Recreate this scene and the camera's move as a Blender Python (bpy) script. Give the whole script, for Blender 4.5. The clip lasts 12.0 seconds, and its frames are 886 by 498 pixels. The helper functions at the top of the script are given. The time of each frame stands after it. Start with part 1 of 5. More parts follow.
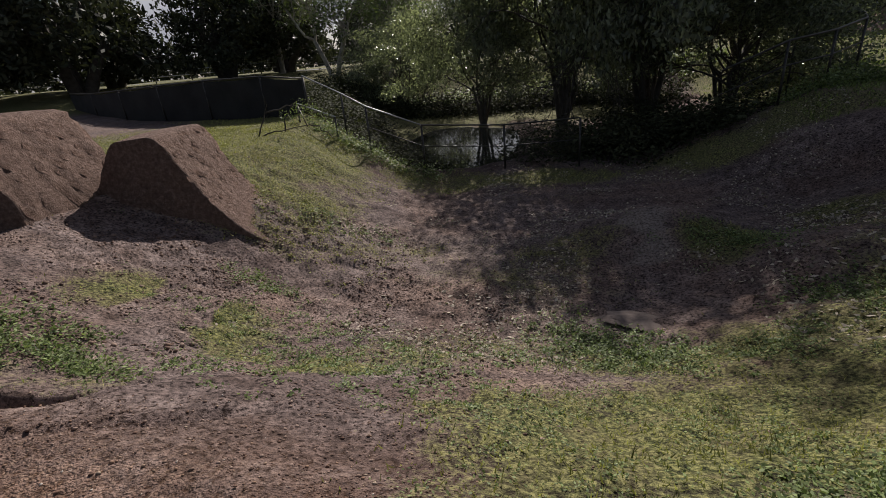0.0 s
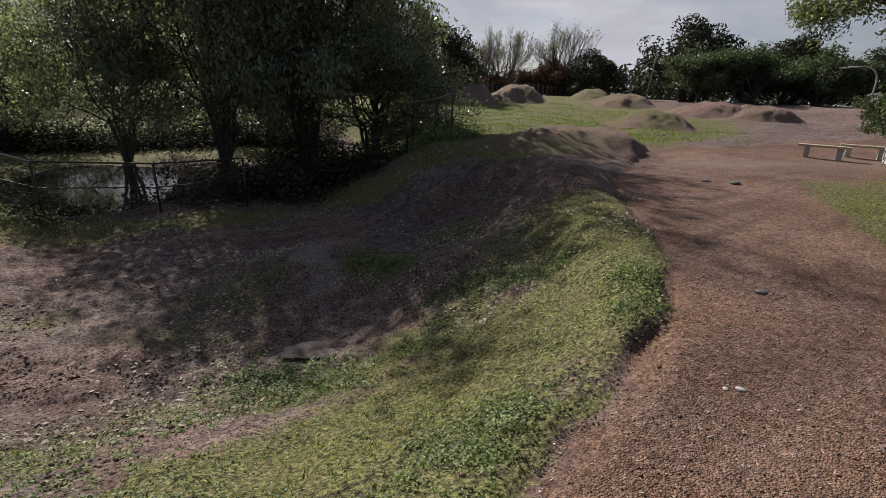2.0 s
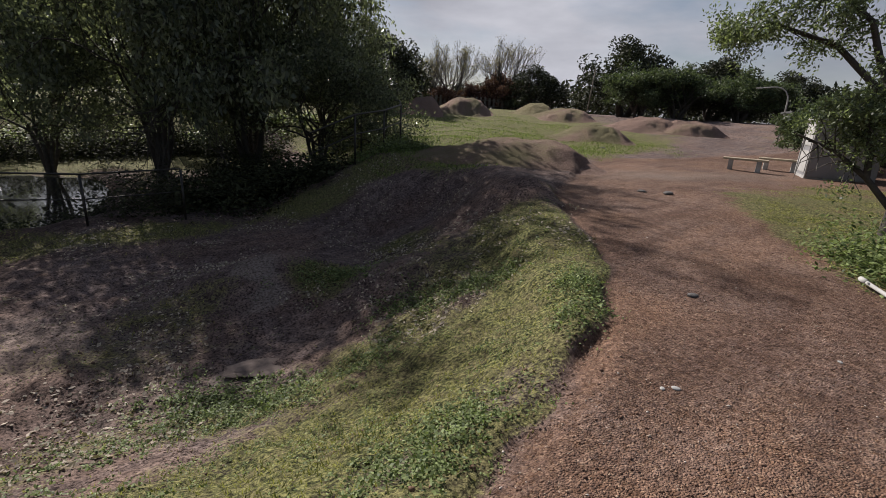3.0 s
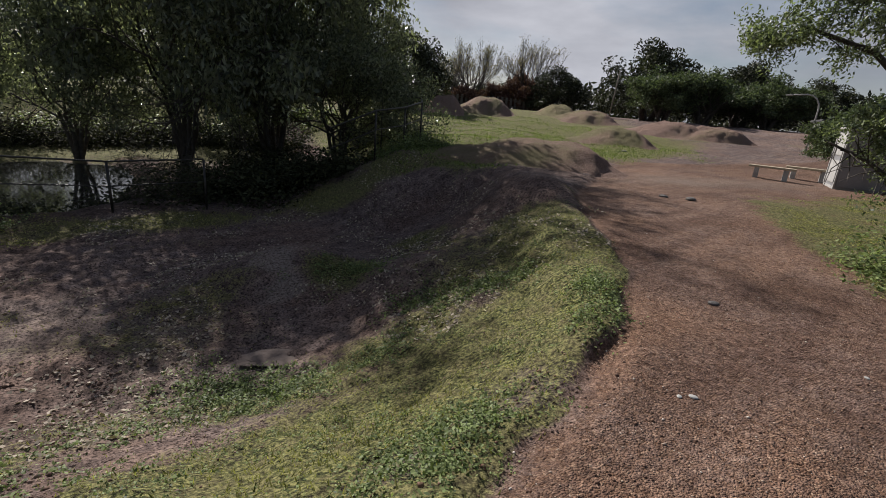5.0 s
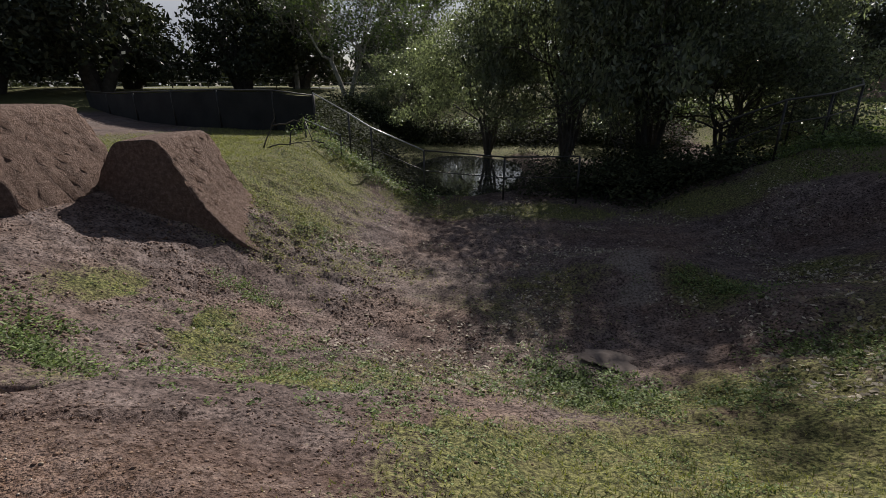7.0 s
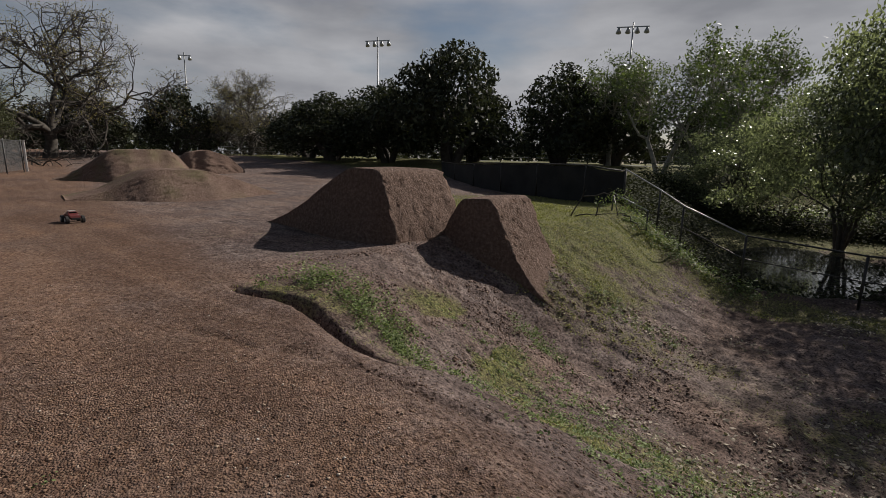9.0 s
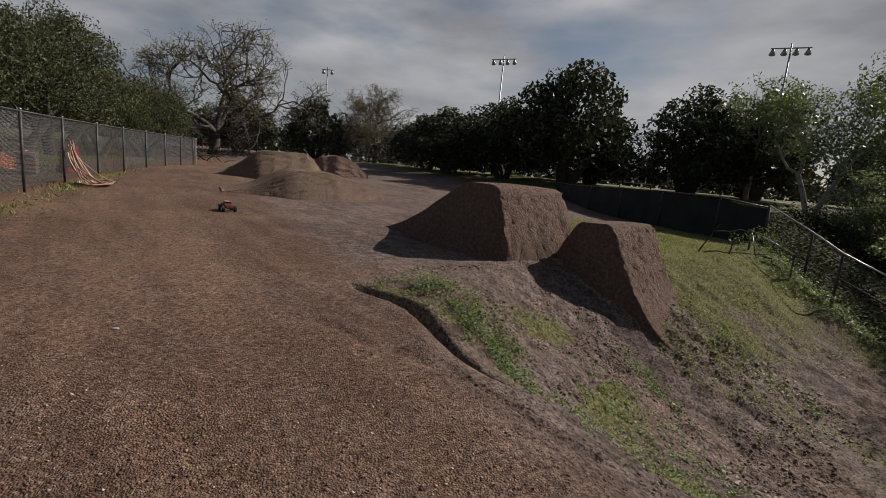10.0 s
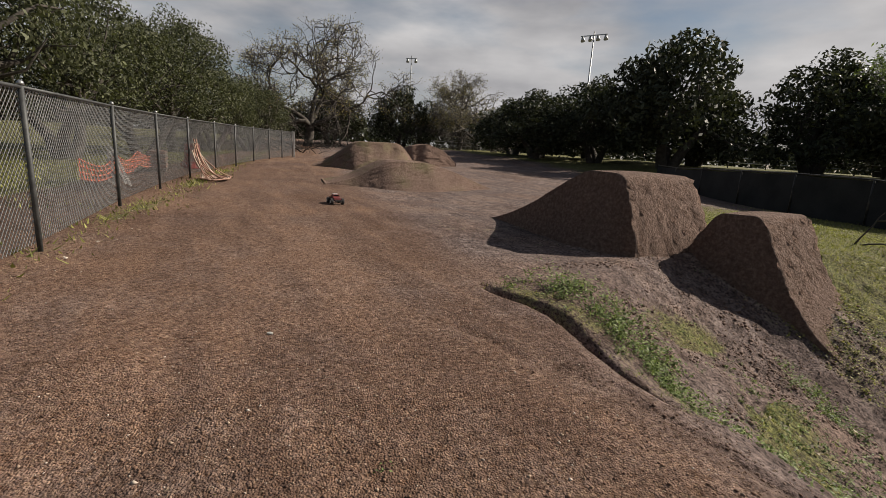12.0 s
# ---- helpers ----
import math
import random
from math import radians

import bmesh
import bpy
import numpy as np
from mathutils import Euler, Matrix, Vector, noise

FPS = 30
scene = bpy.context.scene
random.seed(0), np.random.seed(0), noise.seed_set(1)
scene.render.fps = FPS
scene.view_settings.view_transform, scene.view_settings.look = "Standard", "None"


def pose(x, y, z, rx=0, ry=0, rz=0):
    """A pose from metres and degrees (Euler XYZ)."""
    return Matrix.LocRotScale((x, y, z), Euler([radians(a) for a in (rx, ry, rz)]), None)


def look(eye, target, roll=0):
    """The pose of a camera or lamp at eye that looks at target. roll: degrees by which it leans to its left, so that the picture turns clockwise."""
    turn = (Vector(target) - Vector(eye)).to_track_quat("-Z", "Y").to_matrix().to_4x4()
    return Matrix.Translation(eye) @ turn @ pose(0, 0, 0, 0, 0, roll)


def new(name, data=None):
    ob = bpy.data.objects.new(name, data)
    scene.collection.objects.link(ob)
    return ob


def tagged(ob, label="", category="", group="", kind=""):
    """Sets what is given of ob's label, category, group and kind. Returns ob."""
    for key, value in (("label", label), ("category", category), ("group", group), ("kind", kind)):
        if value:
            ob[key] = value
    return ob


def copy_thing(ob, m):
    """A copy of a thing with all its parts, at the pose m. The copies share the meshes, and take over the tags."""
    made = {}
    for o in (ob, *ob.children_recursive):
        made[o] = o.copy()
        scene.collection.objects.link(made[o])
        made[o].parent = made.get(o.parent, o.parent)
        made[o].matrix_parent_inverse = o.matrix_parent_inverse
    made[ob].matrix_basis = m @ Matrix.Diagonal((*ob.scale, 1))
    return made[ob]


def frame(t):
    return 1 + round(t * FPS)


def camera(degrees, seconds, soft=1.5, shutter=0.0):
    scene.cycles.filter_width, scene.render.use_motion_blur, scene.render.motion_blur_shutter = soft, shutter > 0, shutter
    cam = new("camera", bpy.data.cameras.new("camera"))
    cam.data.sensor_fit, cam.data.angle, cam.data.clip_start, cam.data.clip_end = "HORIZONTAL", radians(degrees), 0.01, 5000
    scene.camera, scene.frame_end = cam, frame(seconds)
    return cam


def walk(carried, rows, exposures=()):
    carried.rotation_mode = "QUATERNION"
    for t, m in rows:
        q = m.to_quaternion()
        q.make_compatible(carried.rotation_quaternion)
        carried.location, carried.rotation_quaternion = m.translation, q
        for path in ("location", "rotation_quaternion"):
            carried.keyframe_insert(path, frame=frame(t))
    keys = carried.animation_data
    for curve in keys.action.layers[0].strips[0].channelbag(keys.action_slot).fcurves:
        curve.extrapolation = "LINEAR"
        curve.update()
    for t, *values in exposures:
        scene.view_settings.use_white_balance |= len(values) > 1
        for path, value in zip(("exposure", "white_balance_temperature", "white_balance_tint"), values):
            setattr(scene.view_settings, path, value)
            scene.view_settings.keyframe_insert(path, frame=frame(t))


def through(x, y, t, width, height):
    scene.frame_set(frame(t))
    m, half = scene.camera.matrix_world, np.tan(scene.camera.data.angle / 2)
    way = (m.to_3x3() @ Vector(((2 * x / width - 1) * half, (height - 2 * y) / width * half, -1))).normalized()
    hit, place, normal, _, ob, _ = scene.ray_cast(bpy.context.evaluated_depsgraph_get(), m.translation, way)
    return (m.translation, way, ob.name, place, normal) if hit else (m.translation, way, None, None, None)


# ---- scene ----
cam = camera(87.2, 12.0, soft=0.55)
PATH = [
    (0, (0.198, 0.724, 1.429), (-0.266, 2.512, 0.664), -5.2),
    (0.5, (0.274, 0.75, 1.408), (0.127, 2.587, 0.631), -2.5),
    (1, (0.277, 0.651, 1.431), (0.503, 2.494, 0.687), -0.3),
    (1.5, (0.298, 0.593, 1.451), (0.856, 2.387, 0.764), 1.3),
    (2, (0.365, 0.571, 1.458), (1.184, 2.279, 0.817), 2.2),
    (2.5, (0.394, 0.569, 1.456), (1.356, 2.217, 0.856), 2.7),
    (2.7, (0.39, 0.566, 1.457), (1.387, 2.196, 0.866), 2.9),
    (4.3, (0.393, 0.556, 1.44), (1.416, 2.173, 0.857), 3.5),
    (4.5, (0.391, 0.559, 1.438), (1.398, 2.184, 0.85), 4.0),
    (5, (0.389, 0.577, 1.436), (1.34, 2.233, 0.84), 4.7),
    (5.5, (0.335, 0.613, 1.433), (1.116, 2.352, 0.827), 5.2),
    (5.8, (0.292, 0.628, 1.428), (0.824, 2.45, 0.797), 4.1),
    (6, (0.298, 0.636, 1.432), (0.639, 2.493, 0.772), 3.2),
    (6.5, (0.344, 0.659, 1.455), (0.142, 2.517, 0.745), 0.4),
    (7, (0.365, 0.702, 1.437), (-0.099, 2.531, 0.773), -0.2),
    (7.5, (0.302, 0.628, 1.454), (-0.453, 2.387, 0.876), 0.2),
    (7.7, (0.268, 0.581, 1.461), (-0.612, 2.294, 0.92), 0.1),
    (9.3, (0.34, 0.355, 1.374), (-1.241, 1.526, 1.018), 2.4),
    (9.5, (0.331, 0.348, 1.375), (-1.304, 1.447, 1.029), 3.2),
    (10, (0.259, 0.269, 1.377), (-1.486, 1.185, 1.039), 5.4),
    (10.5, (0.166, 0.171, 1.362), (-1.65, 0.934, 1.014), 5.3),
    (11, (-0.01, 0.197, 1.369), (-1.872, 0.819, 0.986), 4.9),
    (11.5, (-0.204, 0.134, 1.379), (-2.072, 0.725, 0.974), 4.5),
    (12, (-0.297, -0.113, 1.4), (-2.157, 0.488, 0.977), 3.7),
]
walk(cam, [(t, look(eye, target, roll)) for t, eye, target, roll in PATH], [(0.0, 0.3, 6300, 14), (1.0, 0.48, 6250, 14), (2.5, 0.46, 6250, 14), (5.5, 0.36, 6200, 12), (6.5, 0.22, 6200, 11), (7.5, 0.3, 6150, 9),
      (9.5, -0.06, 6500, 10), (10.5, 0.12, 6500, 10), (12.0, 0.42, 6800, 10)])

# ---- world, sun ----
SUN_AZ, SUN_EL = 4.0, 35.0      # degrees left of +y, degrees up
world = bpy.data.worlds.new("world")
scene.world = world
world.use_nodes = True
wn, wl = world.node_tree.nodes, world.node_tree.links
wn.clear()
w_out = wn.new("ShaderNodeOutputWorld")
w_bg = wn.new("ShaderNodeBackground")
sky = wn.new("ShaderNodeTexSky")
sky.sky_type = "NISHITA"
sky.sun_disc = False
sky.sun_elevation = radians(SUN_EL)
sky.sun_rotation = radians(-SUN_AZ)
w_co = wn.new("ShaderNodeTexCoord")
w_map = wn.new("ShaderNodeMapping")
w_map.inputs["Scale"].default_value = (1.0, 1.0, 3.2)
w_map.inputs["Location"].default_value = (0.35, 0.2, 0.1)
w_noise = wn.new("ShaderNodeTexNoise")
w_noise.inputs["Scale"].default_value = 2.1
w_noise.inputs["Detail"].default_value = 7.0
w_noise.inputs["Roughness"].default_value = 0.52
w_ramp = wn.new("ShaderNodeValToRGB")
w_ramp.color_ramp.elements[0].position = 0.30
w_ramp.color_ramp.elements[1].position = 0.54
w_ramp.color_ramp.elements[0].color = (0, 0, 0, 1)
w_ramp.color_ramp.elements[1].color = (1, 1, 1, 1)
w_noise2 = wn.new("ShaderNodeTexNoise")
w_noise2.inputs["Scale"].default_value = 3.4
w_noise2.inputs["Detail"].default_value = 5.0
w_grey = wn.new("ShaderNodeValToRGB")
w_grey.color_ramp.elements[0].position = 0.32
w_grey.color_ramp.elements[1].position = 0.7
w_grey.color_ramp.elements[0].color = (5.4, 5.5, 6.0, 1)
w_grey.color_ramp.elements[1].color = (10.2, 10.2, 10.6, 1)
w_mix = wn.new("ShaderNodeMixRGB")
wl.new(w_co.outputs["Generated"], w_map.inputs["Vector"])
wl.new(w_map.outputs["Vector"], w_noise.inputs["Vector"])
wl.new(w_map.outputs["Vector"], w_noise2.inputs["Vector"])
wl.new(w_noise.outputs["Fac"], w_ramp.inputs["Fac"])
wl.new(w_noise2.outputs["Fac"], w_grey.inputs["Fac"])
w_sep = wn.new("ShaderNodeSeparateXYZ")
w_high = wn.new("ShaderNodeMapRange")
w_high.inputs["From Min"].default_value, w_high.inputs["From Max"].default_value = 0.45, 0.7
w_high.inputs["To Min"].default_value, w_high.inputs["To Max"].default_value = 1.0, 0.15
w_back = wn.new("ShaderNodeMapRange")
w_back.inputs["From Min"].default_value, w_back.inputs["From Max"].default_value = -0.7, -0.3
w_back.inputs["To Min"].default_value, w_back.inputs["To Max"].default_value = 0.15, 1.0
w_part, w_cover = wn.new("ShaderNodeMath"), wn.new("ShaderNodeMath")
w_part.operation = w_cover.operation = "MULTIPLY"
wl.new(w_co.outputs["Generated"], w_sep.inputs[0])
wl.new(w_sep.outputs["Z"], w_high.inputs["Value"])
wl.new(w_sep.outputs["Y"], w_back.inputs["Value"])
wl.new(w_high.outputs[0], w_part.inputs[0])
wl.new(w_back.outputs[0], w_part.inputs[1])
wl.new(w_ramp.outputs["Color"], w_cover.inputs[0])
wl.new(w_part.outputs[0], w_cover.inputs[1])
wl.new(w_cover.outputs[0], w_mix.inputs["Fac"])
wl.new(sky.outputs["Color"], w_mix.inputs["Color1"])
wl.new(w_grey.outputs["Color"], w_mix.inputs["Color2"])
wl.new(w_mix.outputs["Color"], w_bg.inputs["Color"])
w_bg.inputs["Strength"].default_value = 0.044
wl.new(w_bg.outputs["Background"], w_out.inputs["Surface"])

sun_data = bpy.data.lights.new("sun", "SUN")
sun_data.energy = 5.0
sun_data.angle = radians(0.55)
sun_data.color = (1.0, 0.93, 0.84)
sun_ob = new("sun", sun_data)
sun_way = Vector((-math.sin(radians(SUN_AZ)) * math.cos(radians(SUN_EL)),
                  math.cos(radians(SUN_AZ)) * math.cos(radians(SUN_EL)), math.sin(radians(SUN_EL))))
sun_ob.matrix_world = look(tuple(sun_way * 60), (0, 0, 0))


# ---- small tools ----
def smooth(a, b, v):
    t = np.clip((np.asarray(v, float) - a) / (b - a), 0, 1)
    return t * t * (3 - 2 * t)


def lattice(ix, iy, seed):
    n = (ix.astype(np.int64) * 374761393 + iy.astype(np.int64) * 668265263 + seed * 1274126177) & 0xFFFFFFFF
    n = ((n ^ (n >> 13)) * 1274126177) & 0xFFFFFFFF
    return ((n ^ (n >> 16)) & 0xFFFF) / 65535.0


def vnoise(x, y, size, seed=0):
    """Smooth value noise in 0..1 with cells of the given size."""
    x, y = np.asarray(x, float) / size, np.asarray(y, float) / size
    ix, iy = np.floor(x), np.floor(y)
    fx, fy = x - ix, y - iy
    fx, fy = fx * fx * (3 - 2 * fx), fy * fy * (3 - 2 * fy)
    a, b = lattice(ix, iy, seed), lattice(ix + 1, iy, seed)
    c, d = lattice(ix, iy + 1, seed), lattice(ix + 1, iy + 1, seed)
    return (a * (1 - fx) + b * fx) * (1 - fy) + (c * (1 - fx) + d * fx) * fy


def fbm(x, y, size, seed=0, octaves=4):
    total, weight, amp = 0.0, 0.0, 1.0
    for k in range(octaves):
        total = total + amp * vnoise(x, y, size / 2 ** k, seed + k * 17)
        weight += amp
        amp *= 0.5
    return total / weight


def line_dist(x, y, pts):
    """Distance to a polyline, and how far along it (0..1) the nearest place lies."""
    best = np.full(np.shape(x), 1e9)
    along = np.zeros(np.shape(x))
    n = len(pts) - 1
    for k in range(n):
        (ax, ay), (bx, by) = pts[k], pts[k + 1]
        dx, dy = bx - ax, by - ay
        t = np.clip(((x - ax) * dx + (y - ay) * dy) / (dx * dx + dy * dy), 0, 1)
        d = np.hypot(x - ax - t * dx, y - ay - t * dy)
        near = d < best
        best = np.where(near, d, best)
        along = np.where(near, (k + t) / n, along)
    return best, along


def inside(x, y, pts):
    odd = np.zeros(np.shape(x), bool)
    for (ax, ay), (bx, by) in zip(pts, pts[1:] + pts[:1]):
        cut = ((ay > y) != (by > y)) & (x < (bx - ax) * (y - ay) / (by - ay + 1e-12) + ax)
        odd ^= cut
    return odd


class Geo:
    """Collects vertices and faces for one mesh."""

    def __init__(self):
        self.v, self.f = [], []

    def tube(self, pts, radii, n=6, cap=True):
        base = len(self.v)
        prev = None
        for k, (p, r) in enumerate(zip(pts, radii)):
            p = Vector(p)
            a = Vector(pts[min(k + 1, len(pts) - 1)]) - Vector(pts[max(k - 1, 0)])
            a = a.normalized() if a.length > 1e-9 else Vector((0, 0, 1))
            side = a.orthogonal().normalized() if prev is None else (prev - a * prev.dot(a)).normalized()
            prev = side
            other = a.cross(side)
            for j in range(n):
                w = 2 * math.pi * j / n
                self.v.append(tuple(p + r * (math.cos(w) * side + math.sin(w) * other)))
        for k in range(len(pts) - 1):
            for j in range(n):
                a, b = base + k * n + j, base + k * n + (j + 1) % n
                self.f.append((a, b, b + n, a + n))
        if cap:
            self.f.append(tuple(base + j for j in reversed(range(n))))
            self.f.append(tuple(base + (len(pts) - 1) * n + j for j in range(n)))
        return self

    def box(self, cx, cy, cz, sx, sy, sz, m=None):
        base = len(self.v)
        for dz in (-.5, .5):
            for dx, dy in ((-.5, -.5), (.5, -.5), (.5, .5), (-.5, .5)):
                p = Vector((cx + dx * sx, cy + dy * sy, cz + dz * sz))
                self.v.append(tuple(m @ p if m else p))
        for q in ((0, 3, 2, 1), (4, 5, 6, 7), (0, 1, 5, 4), (1, 2, 6, 5), (2, 3, 7, 6), (3, 0, 4, 7)):
            self.f.append(tuple(base + i for i in q))
        return self

    def mesh(self, name, mat, shade=False):
        me = bpy.data.meshes.new(name)
        me.from_pydata([tuple(p) for p in self.v], [], self.f)
        me.materials.append(mat)
        if shade:
            me.polygons.foreach_set("use_smooth", [True] * len(me.polygons))
        me.update()
        return me


def quads_mesh(name, verts, mat, n=4):
    """A mesh of separate n-gons from an array of shape (count * n, 3)."""
    me = bpy.data.meshes.new(name)
    count = len(verts) // n
    me.vertices.add(len(verts))
    me.vertices.foreach_set("co", np.asarray(verts, np.float32).ravel())
    me.loops.add(count * n)
    me.loops.foreach_set("vertex_index", np.arange(count * n, dtype=np.int32))
    me.polygons.add(count)
    me.polygons.foreach_set("loop_start", np.arange(0, count * n, n, dtype=np.int32))
    me.polygons.foreach_set("loop_total", np.full(count, n, np.int32))
    me.materials.append(mat)
    me.update(calc_edges=True)
    return me


def part(name, data, parent, label=""):
    """Links a mesh as one part under a thing."""
    ob = new(name, data)
    ob.parent = parent
    return tagged(ob, label) if label else ob


def bevelled(me, width=0.01, segments=2):
    bm = bmesh.new()
    bm.from_mesh(me)
    bmesh.ops.remove_doubles(bm, verts=bm.verts, dist=1e-5)
    bmesh.ops.bevel(bm, geom=list(bm.edges), offset=width, segments=segments, affect="EDGES", clamp_overlap=True)
    bm.to_mesh(me)
    bm.free()
    return me


# ---- materials ----
def material(name, rough=0.8, metal=0.0):
    m = bpy.data.materials.new(name)
    m.use_nodes = True
    b = m.node_tree.nodes["Principled BSDF"]
    b.inputs["Roughness"].default_value = rough
    b.inputs["Metallic"].default_value = metal
    return m, m.node_tree.nodes, m.node_tree.links, b


def node_noise(n, l, vec, scale, detail=4.0, rough=0.55):
    t = n.new("ShaderNodeTexNoise")
    t.inputs["Scale"].default_value = scale
    t.inputs["Detail"].default_value = detail
    t.inputs["Roughness"].default_value = rough
    l.new(vec, t.inputs["Vector"])
    return t.outputs["Fac"]


def node_ramp(n, l, fac, stops):
    r = n.new("ShaderNodeValToRGB")
    while len(r.color_ramp.elements) < len(stops):
        r.color_ramp.elements.new(0.5)
    for e, (p, c) in zip(r.color_ramp.elements, stops):
        e.position, e.color = p, (*c, 1)
    l.new(fac, r.inputs["Fac"])
    return r.outputs["Color"]


def node_mix(n, l, fac, a, b, blend="MIX"):
    m = n.new("ShaderNodeMixRGB")
    m.blend_type = blend
    for value, slot in ((fac, "Fac"), (a, "Color1"), (b, "Color2")):
        if isinstance(value, (int, float)):
            m.inputs[slot].default_value = value
        elif isinstance(value, tuple):
            m.inputs[slot].default_value = (*value, 1)
        else:
            l.new(value, m.inputs[slot])
    return m.outputs["Color"]


def node_math(n, l, op, a, b=0.0):
    m = n.new("ShaderNodeMath")
    m.operation = op
    for k, value in enumerate((a, b)):
        if isinstance(value, (int, float)):
            m.inputs[k].default_value = value
        else:
            l.new(value, m.inputs[k])
    return m.outputs[0]


def node_bump(n, l, b, height, strength=0.5, distance=0.02):
    u = n.new("ShaderNodeBump")
    u.inputs["Strength"].default_value = strength
    u.inputs["Distance"].default_value = distance
    l.new(height, u.inputs["Height"])
    l.new(u.outputs["Normal"], b.inputs["Normal"])


def plain(name, dark, light, scale=6.0, rough=0.75, metal=0.0, bump=0.3, grain=60.0):
    """Two-scale mottled paint, wood or stone."""
    m, n, l, b = material(name, rough, metal)
    co = n.new("ShaderNodeTexCoord").outputs["Object"]
    big = node_noise(n, l, co, scale, 5.0)
    fine = node_noise(n, l, co, grain, 3.0)
    mixed = node_math(n, l, "ADD", node_math(n, l, "MULTIPLY", big, 0.7), node_math(n, l, "MULTIPLY", fine, 0.3))
    l.new(node_ramp(n, l, mixed, ((0.34, dark), (0.64, light))), b.inputs["Base Color"])
    node_bump(n, l, b, mixed, bump, 0.01)
    return m


def ground_material():
    m, n, l, b = material("earth_and_grass", 0.95)
    co = n.new("ShaderNodeTexCoord").outputs["Object"]

    def mask(name):
        a = n.new("ShaderNodeAttribute")
        a.attribute_name = name
        return a.outputs["Fac"]
    big = node_noise(n, l, co, 0.6, 6.0)
    mid = node_noise(n, l, co, 4.5, 6.0, 0.65)
    fine = node_noise(n, l, co, 30.0, 5.0, 0.7)
    grain = node_noise(n, l, co, 85.0, 3.0, 0.7)
    vor = n.new("ShaderNodeTexVoronoi")
    vor.inputs["Scale"].default_value = 84.0
    l.new(co, vor.inputs["Vector"])
    dome = node_math(n, l, "SUBTRACT", 1.0, node_math(n, l, "MULTIPLY", vor.outputs["Distance"], 1.3))
    stone = node_ramp(n, l, vor.outputs["Color"], ((0.0, (0.040, 0.021, 0.014)), (0.3, (0.13, 0.071, 0.045)), (0.65, (0.24, 0.139, 0.089)), (0.9, (0.36, 0.24, 0.16)), (1.0, (0.52, 0.43, 0.35))))
    earth = node_ramp(n, l, mid, ((0.28, (0.068, 0.050, 0.043)), (0.5, (0.168, 0.127, 0.112)), (0.72, (0.27, 0.212, 0.188))))
    earth = node_mix(n, l, node_math(n, l, "MULTIPLY", node_ramp(n, l, big, ((0.42, (0, 0, 0)), (0.62, (1, 1, 1)))), 0.4), earth, (0.20, 0.125, 0.088))
    speck = node_ramp(n, l, fine, ((0.38, (0.12, 0.105, 0.105)), (0.46, (0.72, 0.74, 0.78)), (0.57, (1.28, 1.29, 1.33))))
    earth = node_mix(n, l, 1.0, earth, speck, "MULTIPLY")
    earth = node_mix(n, l, node_math(n, l, "MULTIPLY", mask("grit"), 0.7), earth, stone)
    earth = node_mix(n, l, 1.0, earth, node_ramp(n, l, node_noise(n, l, co, 17.0, 3.0, 0.75), ((0.36, (0.72, 0.71, 0.71)), (0.5, (1.0, 1.0, 1.0)), (0.64, (1.3, 1.3, 1.28)))), "MULTIPLY")
    earth = node_mix(n, l, 1.0, earth, node_ramp(n, l, mask("track"), ((0.0, (0.78, 0.75, 0.74)), (0.5, (0.98, 0.97, 0.96)), (1.0, (1.24, 1.2, 1.14)))), "MULTIPLY")
    dust = node_ramp(n, l, fine, ((0.36, (0.08, 0.062, 0.052)), (0.5, (0.27, 0.225, 0.19)), (0.7, (0.40, 0.34, 0.295))))
    earth = node_mix(n, l, mask("pale"), earth, dust)
    turf = node_ramp(n, l, fine, ((0.38, (0.012, 0.015, 0.007)), (0.5, (0.105, 0.112, 0.042)), (0.61, (0.30, 0.285, 0.11))))
    turf = node_mix(n, l, node_ramp(n, l, mid, ((0.42, (0, 0, 0)), (0.66, (0.75, 0.75, 0.75)))), turf, node_ramp(n, l, fine, ((0.36, (0.06, 0.047, 0.026)), (0.62, (0.22, 0.185, 0.10)))))
    edge = node_math(n, l, "ADD", mask("grass"), node_math(n, l, "MULTIPLY", node_math(n, l, "SUBTRACT", mid, 0.5), 1.2))
    edge = node_math(n, l, "ADD", edge, node_math(n, l, "MULTIPLY", node_math(n, l, "SUBTRACT", fine, 0.5), 0.8))
    col = node_mix(n, l, node_ramp(n, l, edge, ((0.34, (0, 0, 0)), (0.6, (1, 1, 1)))), earth, turf)
    col = node_mix(n, l, mask("tar"), col, node_ramp(n, l, fine, ((0.3, (0.16, 0.16, 0.155)), (0.7, (0.30, 0.295, 0.28)))))
    l.new(col, b.inputs["Base Color"])
    rise = node_math(n, l, "ADD", node_math(n, l, "MULTIPLY", mid, 0.7), node_math(n, l, "MULTIPLY", fine, 0.6))
    rise = node_math(n, l, "ADD", rise, node_math(n, l, "MULTIPLY", grain, 0.25))
    rise = node_math(n, l, "ADD", rise, node_math(n, l, "MULTIPLY", node_math(n, l, "MULTIPLY", dome, mask("grit")), 0.28))
    node_bump(n, l, b, rise, 1.0, 0.05)
    b.inputs["Specular IOR Level"].default_value = 0.12
    return m


